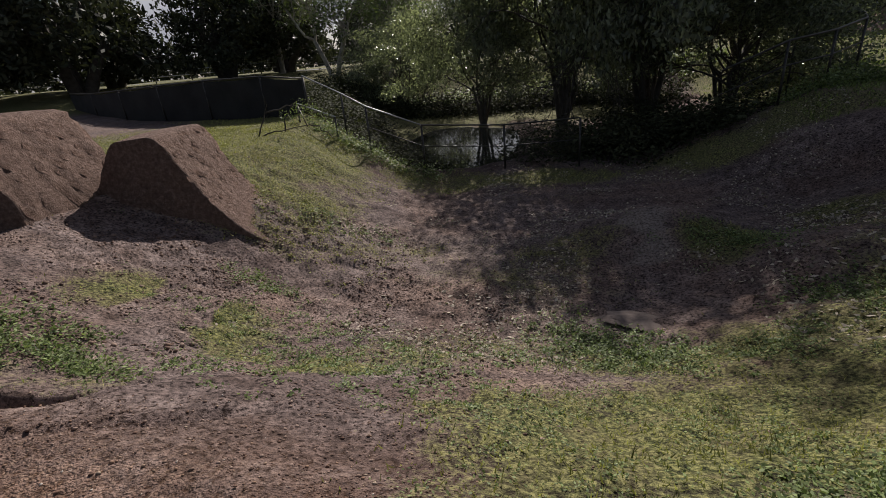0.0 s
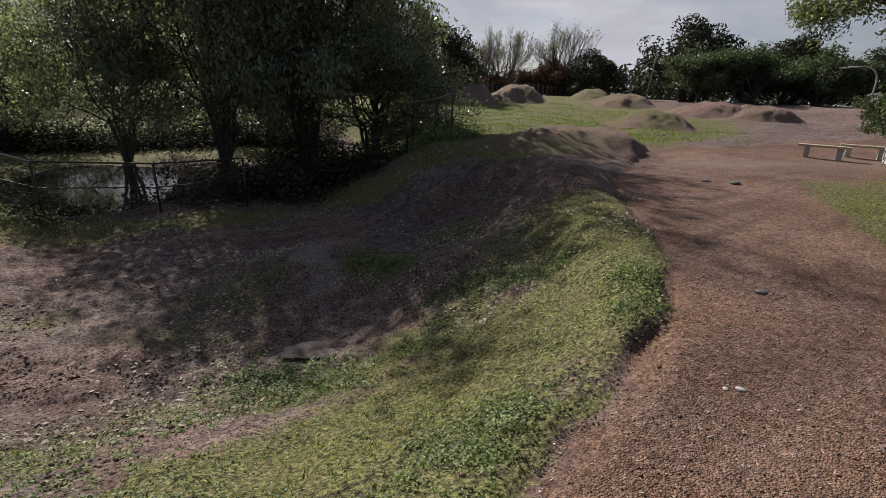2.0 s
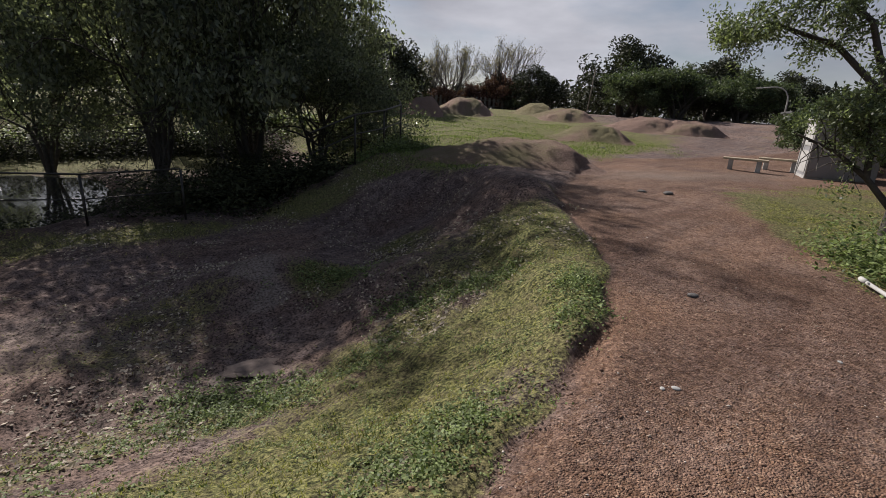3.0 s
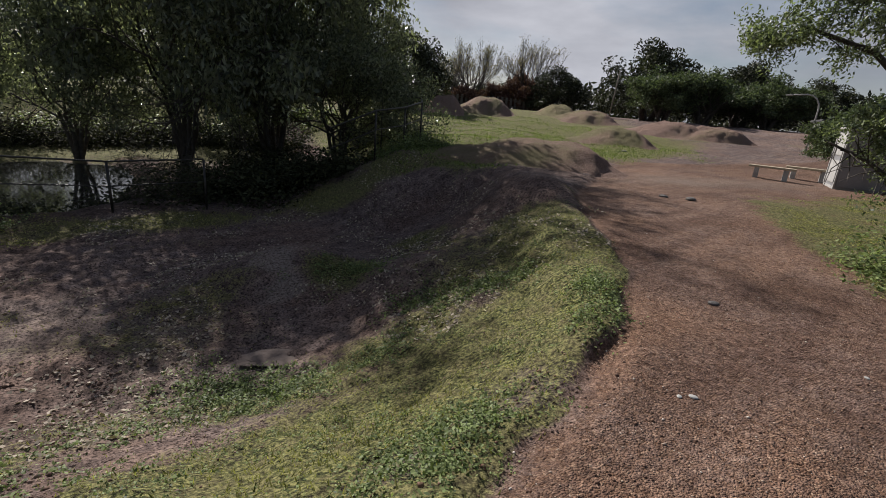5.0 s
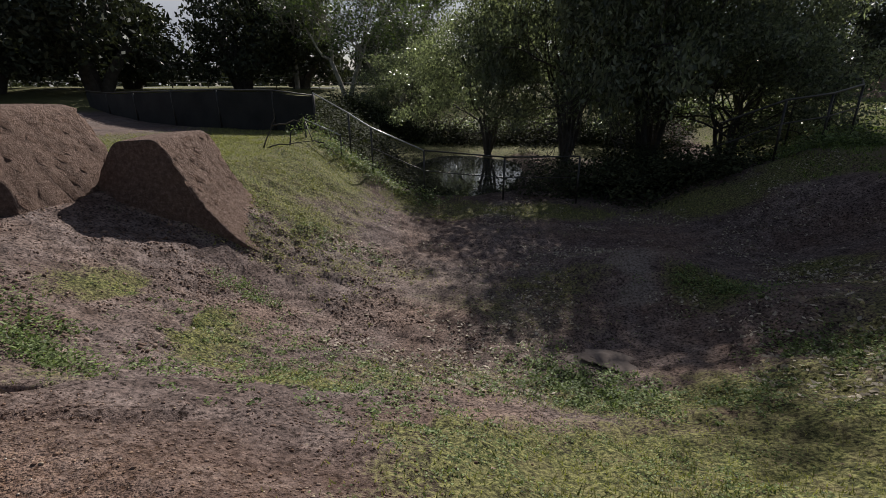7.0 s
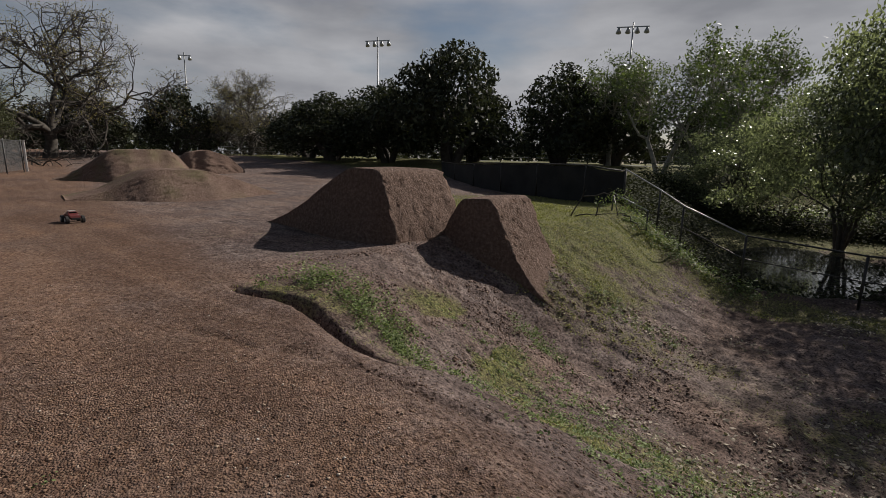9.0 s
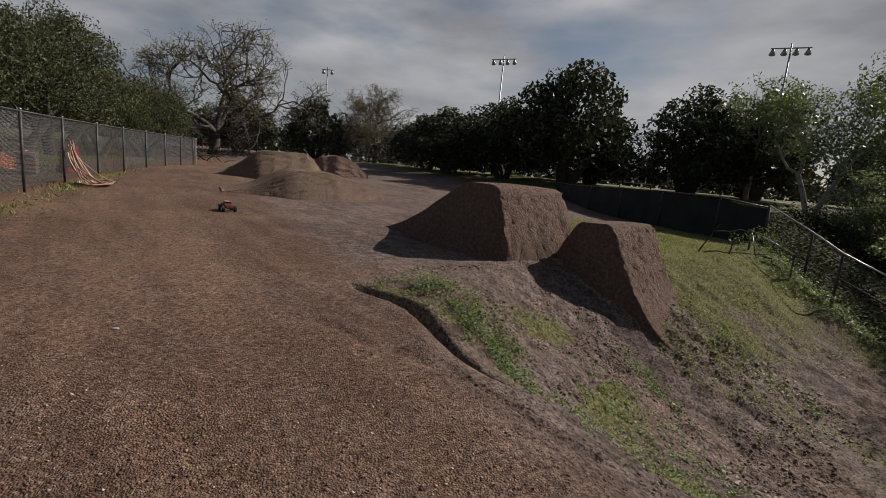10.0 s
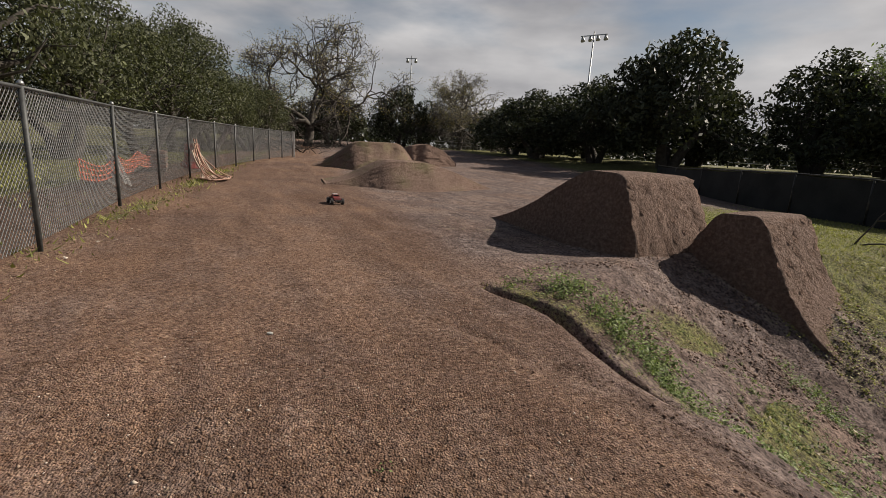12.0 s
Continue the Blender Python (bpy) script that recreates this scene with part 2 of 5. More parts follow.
def leaf_material(name, dark, light, shine=0.35, through=0.3):
    m, n, l, b = material(name, 0.5)
    geo = n.new("ShaderNodeNewGeometry")
    col = node_ramp(n, l, geo.outputs["Random Per Island"], ((0.0, dark), (0.7, light), (1.0, tuple(min(1, c * 1.5) for c in light))))
    l.new(col, b.inputs["Base Color"])
    b.inputs["Roughness"].default_value = shine
    b.inputs["Specular IOR Level"].default_value = 0.3 if shine < 0.46 else 0.12
    tr = n.new("ShaderNodeBsdfTranslucent")
    l.new(node_mix(n, l, 1.0, col, (1.25, 1.35, 0.75), "MULTIPLY"), tr.inputs["Color"])
    mx = n.new("ShaderNodeMixShader")
    mx.inputs["Fac"].default_value = through
    l.new(b.outputs["BSDF"], mx.inputs[1])
    l.new(tr.outputs["BSDF"], mx.inputs[2])
    l.new(mx.outputs["Shader"], n["Material Output"].inputs["Surface"])
    return m


M_GROUND = ground_material()
M_LEAF_OAK = leaf_material("oak_leaf", (0.052, 0.060, 0.046), (0.185, 0.20, 0.142), 0.26, 0.5)
M_LEAF_ROW = leaf_material("row_oak_leaf", (0.024, 0.028, 0.016), (0.088, 0.094, 0.052), 0.5, 0.22)
M_LEAF_FAR = leaf_material("park_oak_leaf", (0.018, 0.021, 0.013), (0.055, 0.060, 0.036), 0.5, 0.12)
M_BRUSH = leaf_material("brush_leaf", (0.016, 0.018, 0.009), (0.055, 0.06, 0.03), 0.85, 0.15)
M_LEAF_LIGHT = leaf_material("light_leaf", (0.040, 0.055, 0.022), (0.12, 0.15, 0.06), 0.4, 0.3)
M_LEAF_OLIVE = leaf_material("olive_leaf", (0.035, 0.048, 0.026), (0.10, 0.125, 0.068), 0.47, 0.25)
M_LEAF_SIDE = leaf_material("narrow_leaf", (0.05, 0.065, 0.035), (0.17, 0.2, 0.11), 0.35, 0.4)
M_LEAF_DRY = leaf_material("dry_leaf", (0.10, 0.085, 0.035), (0.24, 0.20, 0.09), 0.6, 0.3)
M_LEAF_RED = leaf_material("red_leaf", (0.06, 0.032, 0.028), (0.13, 0.07, 0.058), 0.6, 0.25)
M_WEED = leaf_material("weed_leaf", (0.045, 0.066, 0.026), (0.19, 0.235, 0.095), 0.5, 0.3)
M_BLADE = leaf_material("grass_blade", (0.08, 0.09, 0.026), (0.30, 0.29, 0.10), 0.55, 0.3)
M_MEADOW = leaf_material("meadow_blade", (0.05, 0.075, 0.02), (0.20, 0.25, 0.075), 0.55, 0.3)
M_STRAW = leaf_material("dry_grass", (0.15, 0.125, 0.06), (0.30, 0.26, 0.14), 0.7, 0.25)
M_BARK = plain("bark", (0.028, 0.023, 0.019), (0.085, 0.072, 0.058), 5.0, 0.92, 0, 0.9, 40)
M_BARK_PALE = plain("pale_bark", (0.16, 0.145, 0.125), (0.42, 0.39, 0.34), 3.0, 0.85, 0, 0.5, 30)
M_IRON = plain("dark_iron_rail", (0.022, 0.022, 0.021), (0.075, 0.068, 0.060), 9.0, 0.45, 0.6, 0.2, 80)
M_GALV = plain("galvanised_steel", (0.20, 0.205, 0.205), (0.38, 0.385, 0.38), 7.0, 0.42, 0.75, 0.15, 90)
M_WIRE = plain("fence_wire", (0.24, 0.245, 0.245), (0.46, 0.465, 0.46), 7.0, 0.5, 0.3, 0.0, 90)
M_POST = plain("fence_post_steel", (0.03, 0.031, 0.031), (0.085, 0.087, 0.085), 7.0, 0.6, 0.3, 0.15, 90)
M_SCREEN = plain("black_fabric", (0.005, 0.005, 0.006), (0.013, 0.013, 0.014), 2.0, 0.95, 0, 0.2, 120)
M_SCREEN.node_tree.nodes["Principled BSDF"].inputs["Specular IOR Level"].default_value = 0.05
M_WHITE = plain("white_paint", (0.52, 0.51, 0.49), (0.78, 0.77, 0.74), 3.0, 0.55, 0, 0.15, 60)
M_DOOR = plain("weathered_door_paint", (0.26, 0.255, 0.24), (0.40, 0.39, 0.37), 5.0, 0.7, 0, 0.3, 50)
M_SHED = plain("grey_plastic_panel", (0.17, 0.17, 0.175), (0.25, 0.25, 0.255), 1.5, 0.5, 0, 0.15, 50)
M_PLANK = plain("pale_bench_wood", (0.30, 0.25, 0.17), (0.55, 0.47, 0.33), 4.0, 0.7, 0, 0.3, 60)
M_CRUST = plain("dried_mud_crust", (0.09, 0.066, 0.056), (0.20, 0.155, 0.13), 4.0, 0.95, 0, 0.5, 40)
M_CONC = plain("concrete", (0.27, 0.265, 0.25), (0.46, 0.45, 0.42), 3.0, 0.85, 0, 0.3, 50)
M_ROCK = plain("dark_rock", (0.06, 0.055, 0.05), (0.19, 0.175, 0.16), 5.0, 0.85, 0, 0.5, 40)


# ---- ground ----
RIM = [(-3.2, 2.2), (-1.5, 2.2), (0.2, 1.95), (1.4, 1.95), (2.4, 2.35), (3.25, 2.95), (4.4, 4.3), (5.2, 6.0),
       (6.3, 7.6), (7.6, 9.4), (7.4, 11.3), (5.6, 13.6), (6.6, 15.2), (8.2, 17.2), (8.6, 20.0), (8.6, 26.5), (4.0, 36.0), (-6.0, 38.0), (-13.0, 34.0),
       (-10.0, 21.0), (-7.0, 14.2), (-5.7, 10.0), (-5.45, 7.3), (-5.75, 5.5), (-5.1, 4.2), (-4.35, 3.25)]
PATH_EDGE = [(0.9, 1.5), (1.35, 1.8), (1.8, 2.03), (2.35, 2.25), (3.0, 2.58), (3.65, 3.02), (4.7, 4.0), (5.5, 5.2), (6.7, 6.9), (7.9, 7.9), (11.0, 10.1), (14.0, 12.5)]
GULLIES = [[(-4.899, 1.746), (-4.497, 1.837), (-4.172, 2.03), (-3.739, 2.17), (-3.328, 2.19), (-2.888, 2.17), (-2.476, 2.26), (-2.163, 2.833)],
           [(-3.964, 1.074), (-3.521, 1.224), (-3.057, 1.353), (-2.742, 1.596), (-2.145, 1.882)],
           [(-2.847, 1.799), (-2.245, 1.885), (-1.739, 2.123), (-1.13, 2.509)]]


def height(x, y):
    x, y = np.asarray(x, float), np.asarray(y, float)
    far = 1.3 * smooth(21, 47, 0.6 * np.abs(x) + 0.8 * np.maximum(y, 0))
    z = far - 0.28 * np.exp(-(((x - 19.5) / 6) ** 2 + ((y - 8.5) / 5) ** 2))
    wob = (fbm(x, y, 1.6, 5, 3) - 0.5) * 0.22
    d, _ = line_dist(x, y, RIM + RIM[:1])
    d = np.where(inside(x, y, RIM), d, -d) + wob * smooth(0.2, 1.2, d)
    t = np.clip((d + 0.35) / 4.0, 0, 1)
    bowl = 0.5 * (1 - (1 - t) ** 2) + 0.5 * t * t * (3 - 2 * t)
    z = z * (1 - smooth(0, 2, d)) - 1.55 * bowl
    # hump in the bowl, rise towards the rail, creek bed behind it
    z = z + 0.5 * np.exp(-(((x - 1.75) / 1.25) ** 2 + ((y - 8.1) / 1.1) ** 2))
    z = z + 0.22 * np.exp(-(((x - 3.1) / 0.9) ** 2 + ((y - 6.6) / 0.8) ** 2))
    creek = np.exp(-(((y - 17.4 + 0.3 * x) / 3.0) ** 2)) * smooth(-6.2, -4.6, x) * (1 - smooth(-2.4, -0.6, x))
    z = z - (1.05 + 1.1 * (fbm(x, y, 1.3, 47, 3) - 0.5)) * creek
    bank, along = line_dist(x, y, [(-7.2, 14.3), (-4.64, 12.64), (-3.17, 12.62), (-1.5, 13.6)])
    z = z + 0.16 * np.exp(-((bank / 0.8) ** 2))
    # bank on the far right of the bowl and the mossy ridge beside the path
    b, along = line_dist(x, y, [(5.0, 11.6), (6.4, 11.1), (7.0, 9.8), (6.5, 8.5), (6.0, 7.4)])
    z = z + 0.42 * np.exp(-((b / 0.75) ** 2))
    r, along = line_dist(x, y, [(2.2, 2.15), (3.2, 2.95), (4.3, 4.6), (4.75, 5.6)])
    z = z + 0.13 * np.exp(-((r / 0.36) ** 2)) * smooth(0, 0.5, along + 0.12)
    # the trodden path lies a little lower than the turf beside it
    p, along = line_dist(x, y, PATH_EDGE)
    z = z - 0.08 * path_side(x, y) * np.exp(-((p / 1.2) ** 2)) * smooth(0.0, 0.1, along)
    z = z - 0.05 * np.exp(-((p / 0.10) ** 2)) * smooth(0.0, 0.12, along)
    # washed-out gullies on the slope
    for deep, pts in zip((0.22, 0.03, 0.05), GULLIES):
        g, along = line_dist(x + 0.12 * (vnoise(x, y, 0.4, 3) - 0.5), y + 0.12 * (vnoise(x, y, 0.4, 9) - 0.5), pts)
        z = z - deep * np.exp(-((g / 0.058) ** 2)) * smooth(0, 0.2, along) * (1 - smooth(0.8, 1.0, along))
    # wheel ruts up the slope towards the jumps, and rough ground
    z = z + 0.010 * np.sin((x * 0.35 + y) * 9.5 + 2 * vnoise(x, y, 0.9, 2)) * smooth(-6, -4, x) * (1 - smooth(-2, -0.5, x)) * smooth(3.2, 4.2, y) * (1 - smooth(6.5, 8, y))
    near = 1 - smooth(14, 40, np.hypot(x, y))
    lumps = (fbm(x, y, 0.55, 21, 4) - 0.5) * 0.10 + (fbm(x, y, 2.6, 31, 3) - 0.5) * 0.16
    calm = 0.35 + 0.65 * smooth(-0.4, 0.6, d)
    z = z + lumps * calm * (0.25 + 0.75 * near)
    crumbs = (fbm(x, y, 0.15, 27, 2) - 0.5) * 0.06 + (fbm(x * 0.6 + y * 0.5, y - x * 0.4, 0.24, 37, 2) - 0.5) * 0.06
    z = z + crumbs * smooth(-0.3, 0.5, d) * (1 - smooth(10, 14, np.hypot(x, y)))
    z = z + (fbm(x, y, 2.4, 43, 3) - 0.5) * 0.55 * smooth(12.5, 15, y - 0.25 * (x - 9)) * smooth(7.5, 9.5, x) * (1 - smooth(34, 44, y))
    z = z + (fbm(x, y, 9.0, 41, 3) - 0.5) * 0.5 * smooth(14, 30, np.hypot(x - 2, y - 2))
    return z


def path_side(x, y):
    """1 on the bare path and terrace, 0 on the turf side of the path's edge."""
    lim = np.interp(x, [p[0] for p in PATH_EDGE], [p[1] for p in PATH_EDGE])
    return np.where(x > 0.4, smooth(-0.12, 0.12, lim - y + (vnoise(x, y, 0.35, 8) - 0.5) * 0.25), 0.0)


def grass_mask(x, y):
    """How thickly the turf covers each place, 0..1."""
    x, y = np.asarray(x, float), np.asarray(y, float)
    n1, n2 = fbm(x, y, 1.1, 61, 4), fbm(x, y, 3.5, 71, 3)
    path = path_side(x, y)
    near_slope = np.exp(-(((y - 2.95 - 0.16 * (x - 1)) / 1.25) ** 2)) * smooth(-1.6, 0.9, x) * (1 - smooth(4.2, 5.4, x)) * (1 - path)
    top = smooth(0.0, 1.2, x) * (1 - smooth(2.2, 3.2, x)) * np.exp(-(((y - 1.9) / 0.9) ** 2)) * (1 - path)
    ridge = np.exp(-(line_dist(x, y, [(2.6, 2.6), (3.8, 3.9), (4.6, 5.2), (5.2, 6.3)])[0] / 0.75) ** 2) * (1 - path)
    bowl = 0.55 * np.exp(-(line_dist(x, y, [(-1.2, 4.3), (0.8, 4.5), (2.4, 4.8), (3.4, 5.6), (4.2, 7.0), (4.4, 8.6)])[0] / 0.75) ** 2)
    humpside = 0.62 * np.exp(-(((x - 2.5) / 0.6) ** 2 + ((y - 7.4) / 0.8) ** 2))
    lip = 0.5 * np.exp(-(line_dist(x, y, [(-4.691, 2.092), (-3.935, 2.324), (-3.229, 2.558), (-2.53, 2.542)])[0] / 0.30) ** 2)
    slope = 0.8 * smooth(0.42, 0.6, fbm(x, y, 0.9, 191, 3)) * np.exp(-(line_dist(x, y, [(-3.9, 4.4), (-2.2, 3.6), (-1.0, 3.2), (0.2, 3.0)])[0] / 0.7) ** 2)
    left = smooth(6.9, 8.4, y + 0.35 * (x + 5)) * (1 - smooth(-4.0, -1.6, x + 0.1 * y)) * smooth(-16, -9, x) * 0.85
    rail = 0.6 * np.exp(-(((y - 12.4 - 0.1 * x) / 1.1) ** 2)) * smooth(-6, -4, x) * (1 - smooth(6, 8, x))
    meadow = 0.95 * smooth(9.6, 12.5, y - 0.30 * (x - 9)) * smooth(5.6, 7.5, x) * (1 - smooth(20, 32, x - 0.4 * y + 6))
    verge = 0.62 * smooth(0.0, 1.2, 3.2 + 0.92 * (x - 6.65) - y) * smooth(5.2, 6.2, x) * (1 - smooth(16, 19, x)) * (1 - smooth(5.6, 7.0, y)) * smooth(-2.0, 0.5, y)
    beyond = 0.95 * (1 - smooth(-6.0, -5.2, y + 0.02 * x)) * (1 - smooth(-3.0, -1.5, x))
    park = 0.9 * smooth(20, 24, y + 0.12 * np.abs(x)) * (1 - smooth(2, 8, x))
    weeds = 0.30 * smooth(0.55, 0.7, n2) * smooth(-14, -6, x) * (1 - path)
    foot = 0.5 * np.exp(-(((y + 2.8) / 0.35) ** 2)) * (1 - smooth(-5, -3, x))
    g = np.maximum.reduce([near_slope, top * 0.9, ridge * 0.95, bowl, humpside, lip, slope, left, rail, meadow, verge, beyond, park, weeds, foot])
    return np.clip(g + (n1 - 0.5) * 1.0 * smooth(0.02, 0.4, g), 0, 1)


def spaced(lo, hi, step, reach):
    """Even steps from lo to hi, then growing ones out to the reach on both sides."""
    core = list(np.arange(lo, hi + 1e-6, step))
    s, v, up = step, core[-1], []
    while v < reach:
        s *= 1.085
        v += s
        up.append(v)
    s, v, down = step, core[0], []
    while v > -reach:
        s *= 1.085
        v -= s
        down.append(v)
    return np.array(down[::-1] + core + up)


gx, gy = spaced(-7.2, 6.6, 0.042, 1500), spaced(-1.2, 10.0, 0.042, 1500)
X, Y = np.meshgrid(gx, gy)
Z = height(X, Y)
nx, ny = len(gx), len(gy)
ground_me = bpy.data.meshes.new("ground")
co = np.stack([X, Y, Z], -1).reshape(-1, 3).astype(np.float32)
ii = np.arange((ny - 1) * (nx - 1))
r0 = (ii // (nx - 1)) * nx + ii % (nx - 1)
loops = np.stack([r0, r0 + 1, r0 + 1 + nx, r0 + nx], -1).astype(np.int32)
ground_me.vertices.add(len(co))
ground_me.vertices.foreach_set("co", co.ravel())
ground_me.loops.add(loops.size)
ground_me.loops.foreach_set("vertex_index", loops.ravel())
ground_me.polygons.add(len(loops))
ground_me.polygons.foreach_set("loop_start", np.arange(0, loops.size, 4, dtype=np.int32))
ground_me.polygons.foreach_set("loop_total", np.full(len(loops), 4, np.int32))
ground_me.polygons.foreach_set("use_smooth", np.ones(len(loops), bool))
ground_me.update(calc_edges=True)
G = grass_mask(X, Y)
grit = np.clip(np.maximum(path_side(X, Y), smooth(2.6, 1.2, Y) * smooth(0.8, -0.6, X)) * (0.55 + 0.6 * fbm(X, Y, 0.9, 91, 3)), 0, 1)
pale = 0.75 * smooth(0.5, 0.62, fbm(X, Y, 0.8, 77, 3)) * np.exp(-(((X - 1.4) / 1.6) ** 2 + ((Y - 7.6) / 1.6) ** 2))
pale = np.maximum(pale, 0.5 * np.exp(-(line_dist(X, Y, [(-3.4, 7.4), (-1.8, 7.6), (-0.6, 7.0), (0.0, 5.8)])[0] / 0.7) ** 2) * fbm(X, Y, 0.7, 83, 3))
pale = np.maximum(pale, 0.8 * np.exp(-(((X - 14) / 6) ** 2 + ((Y - 8.6) / 1.1) ** 2)) * fbm(X, Y, 1.2, 85, 3))
tar = smooth(0.5, 0.6, np.exp(-(((Y - 50 - 0.1 * X) / 3.5) ** 2))) * (1 - smooth(5, 12, X))
turnx = X * 0.97 + Y * 0.22
turny = Y * 0.97 - X * 0.22
track = fbm(turnx * 0.14, turny, 0.24, 131, 3) * 0.6 + fbm(X, Y, 1.3, 141, 3) * 0.55
track = np.clip((track - 0.36) / 0.4, 0, 1)
for name, values in (("grass", G), ("grit", grit), ("pale", pale), ("tar", tar), ("track", track)):
    ground_me.attributes.new(name, "FLOAT", "POINT").data.foreach_set("value", values.ravel().astype(np.float32))
ground_me.materials.append(M_GROUND)
tagged(new("ground", ground_me), "reddish brown earth with gravel path, worn turf and a dug-out bowl", "ground", kind="structure")


def gz(x, y):
    return float(height(np.array([x]), np.array([y]))[0])


# ---- packed earth jumps ----
def earth_material():
    m, n, l, b = material("packed_earth", 0.95)
    tc = n.new("ShaderNodeTexCoord").outputs["Object"]
    mid = node_noise(n, l, tc, 19.0, 6.0, 0.72)
    fine = node_noise(n, l, tc, 60.0, 4.0, 0.7)
    nrm = n.new("ShaderNodeNewGeometry")
    sep = n.new("ShaderNodeSeparateXYZ")
    l.new(nrm.outputs["Normal"], sep.inputs[0])
    earth = node_ramp(n, l, mid, ((0.28, (0.125, 0.080, 0.062)), (0.5, (0.245, 0.163, 0.128)), (0.72, (0.41, 0.29, 0.235))))
    att = n.new("ShaderNodeAttribute")
    att.attribute_name = "grass"
    tuft = node_ramp(n, l, node_math(n, l, "ADD", att.outputs["Fac"], node_math(n, l, "MULTIPLY", node_math(n, l, "SUBTRACT", fine, 0.5), 1.2)), ((0.4, (0, 0, 0)), (0.6, (1, 1, 1))))
    turf = node_ramp(n, l, fine, ((0.3, (0.07, 0.065, 0.03)), (0.7, (0.30, 0.26, 0.14))))
    l.new(node_mix(n, l, tuft, earth, turf), b.inputs["Base Color"])
    rise = node_math(n, l, "ADD", node_math(n, l, "MULTIPLY", mid, 0.8), node_math(n, l, "MULTIPLY", fine, 0.5))
    node_bump(n, l, b, rise, 1.0, 0.13)
    b.inputs["Specular IOR Level"].default_value = 0.15
    return m


M_JUMP = earth_material()


def noise3(p, size, seed):
    return noise.noise(Vector(p) / size + Vector((seed * 7.3, seed * 3.1, seed * 5.7)))


def earth_jump(label, origin, heading, profile, top, batter, rough=0.06, step=0.09, grassy=0.0, seed=1, flank=None):
    """A ridge of packed earth along its heading (degrees from +x). profile: (distance, crest height in the world); top: half width of the
    crest; batter: run of the side walls per metre of height; flank: roughness of the side walls where it differs from that of the ends."""
    flank = rough if flank is None else flank
    ox, oy = origin
    c, s = math.cos(radians(heading)), math.sin(radians(heading))
    length = profile[-1][0]
    ns = max(12, int(length / step))
    stations = np.linspace(0, length, ns + 1)
    crest = np.interp(stations, [p[0] for p in profile], [p[1] for p in profile])
    k = np.ones(5) / 5
    crest = np.convolve(np.pad(crest, 2, mode="edge"), k, mode="valid")
    slope = np.abs(np.gradient(crest, stations))
    across = 44
    verts, masks = [], []
    for i, d in enumerate(stations):
        cx, cy = ox + c * d, oy + s * d
        foot = gz(cx, cy) - 0.75
        hgt = max(crest[i] - foot, 0.02)
        half = top * (1 + 0.12 * noise3((d, 0, 0), 0.7, seed))
        ring = []
        for j in range(across + 1):
            ring.append((-half - batter * hgt * (1 - j / across) ** 1.25, foot + hgt * (j / across) ** 0.92))
        for j in range(1, 24):
            ring.append((-half + 2 * half * j / 24, crest[i] + 0.02 * math.sin(math.pi * j / 24)))
        for j in range(across + 1):
            ring.append((half + batter * hgt * (j / across) ** 1.25, foot + hgt * (1 - j / across) ** 0.92))
        for w, z in ring:
            p = Vector((cx - s * w, cy + c * w, z))
            face = min(1.0, max(0.0, (slope[i] - 0.5) / 0.6))
            side = min(1.0, max(0.0, (abs(w) - half) / 0.15))
            rib = noise3((p.x, p.y, p.z * 0.25), 0.055, seed + 6)
            push = (0.2 * rough + 0.8 * (rough * face + flank * side * (1 - face))) * (0.2 * noise3(p, 0.5, seed) + 0.4 * rib + 0.5 * noise3(p, 0.045, seed + 8))
            way = Vector((-s * math.copysign(1, w) * side - c * face, c * math.copysign(1, w) * side - s * face, 0.5))
            p += way * push
            verts.append(p)
            masks.append(grassy * (0.55 + 0.45 * noise3(p, 0.8, seed + 4)))
    n = len(ring)
    faces = [(i * n + j, i * n + j + 1, (i + 1) * n + j + 1, (i + 1) * n + j) for i in range(ns) for j in range(n - 1)]
    faces.append(tuple(range(n)))
    faces.append(tuple(ns * n + j for j in reversed(range(n))))
    me = bpy.data.meshes.new("earth_jump")
    me.from_pydata([tuple(v) for v in verts], [], faces)
    me.polygons.foreach_set("use_smooth", [True] * len(me.polygons))
    me.attributes.new("grass", "FLOAT", "POINT").data.foreach_set("value", masks)
    me.materials.append(M_JUMP)
    me.update()
    return tagged(new("earth_jump", me), label, "dirt jump", "earth jumps of the track")


earth_jump("tall packed brown earth landing ramp with a steep clodded back", (-5.95, 5.6), 193.0,
           ((0, -0.6), (0.1, 0.1), (0.28, 0.62), (0.52, 1.12), (0.66, 1.19), (1.25, 1.20), (1.65, 1.0), (2.3, 0.6), (3.0, 0.28), (3.7, 0.03), (4.4, -0.12)), 0.88, 0.32, 0.075, 0.03, 0.04, 1, 0.03)
earth_jump("small steep packed earth take-off rising out of the bowl", (-2.5, 7.64), 194.0,
           ((0, -1.5), (0.8, -1.35), (1.5, -1.1), (2.05, -0.72), (2.45, -0.3), (2.7, 0.15), (2.9, 0.6), (3.02, 0.73), (3.58, 0.70), (3.8, 0.35), (4.08, -0.15), (4.38, -0.5)), 0.74, 0.22, 0.07, 0.034, 0.05, 3, 0.06)
earth_jump("low wide earth tabletop with a worn dry turf crown", (-17.274, 0.783), 90.7,
           ((0, 0.0), (0.9, 0.2), (1.7, 0.62), (2.2, 0.86), (3.6, 0.84), (4.6, 0.55), (5.8, 0.1), (6.4, -0.1)), 1.0, 1.9, 0.10, 0.1, 0.62, 5)
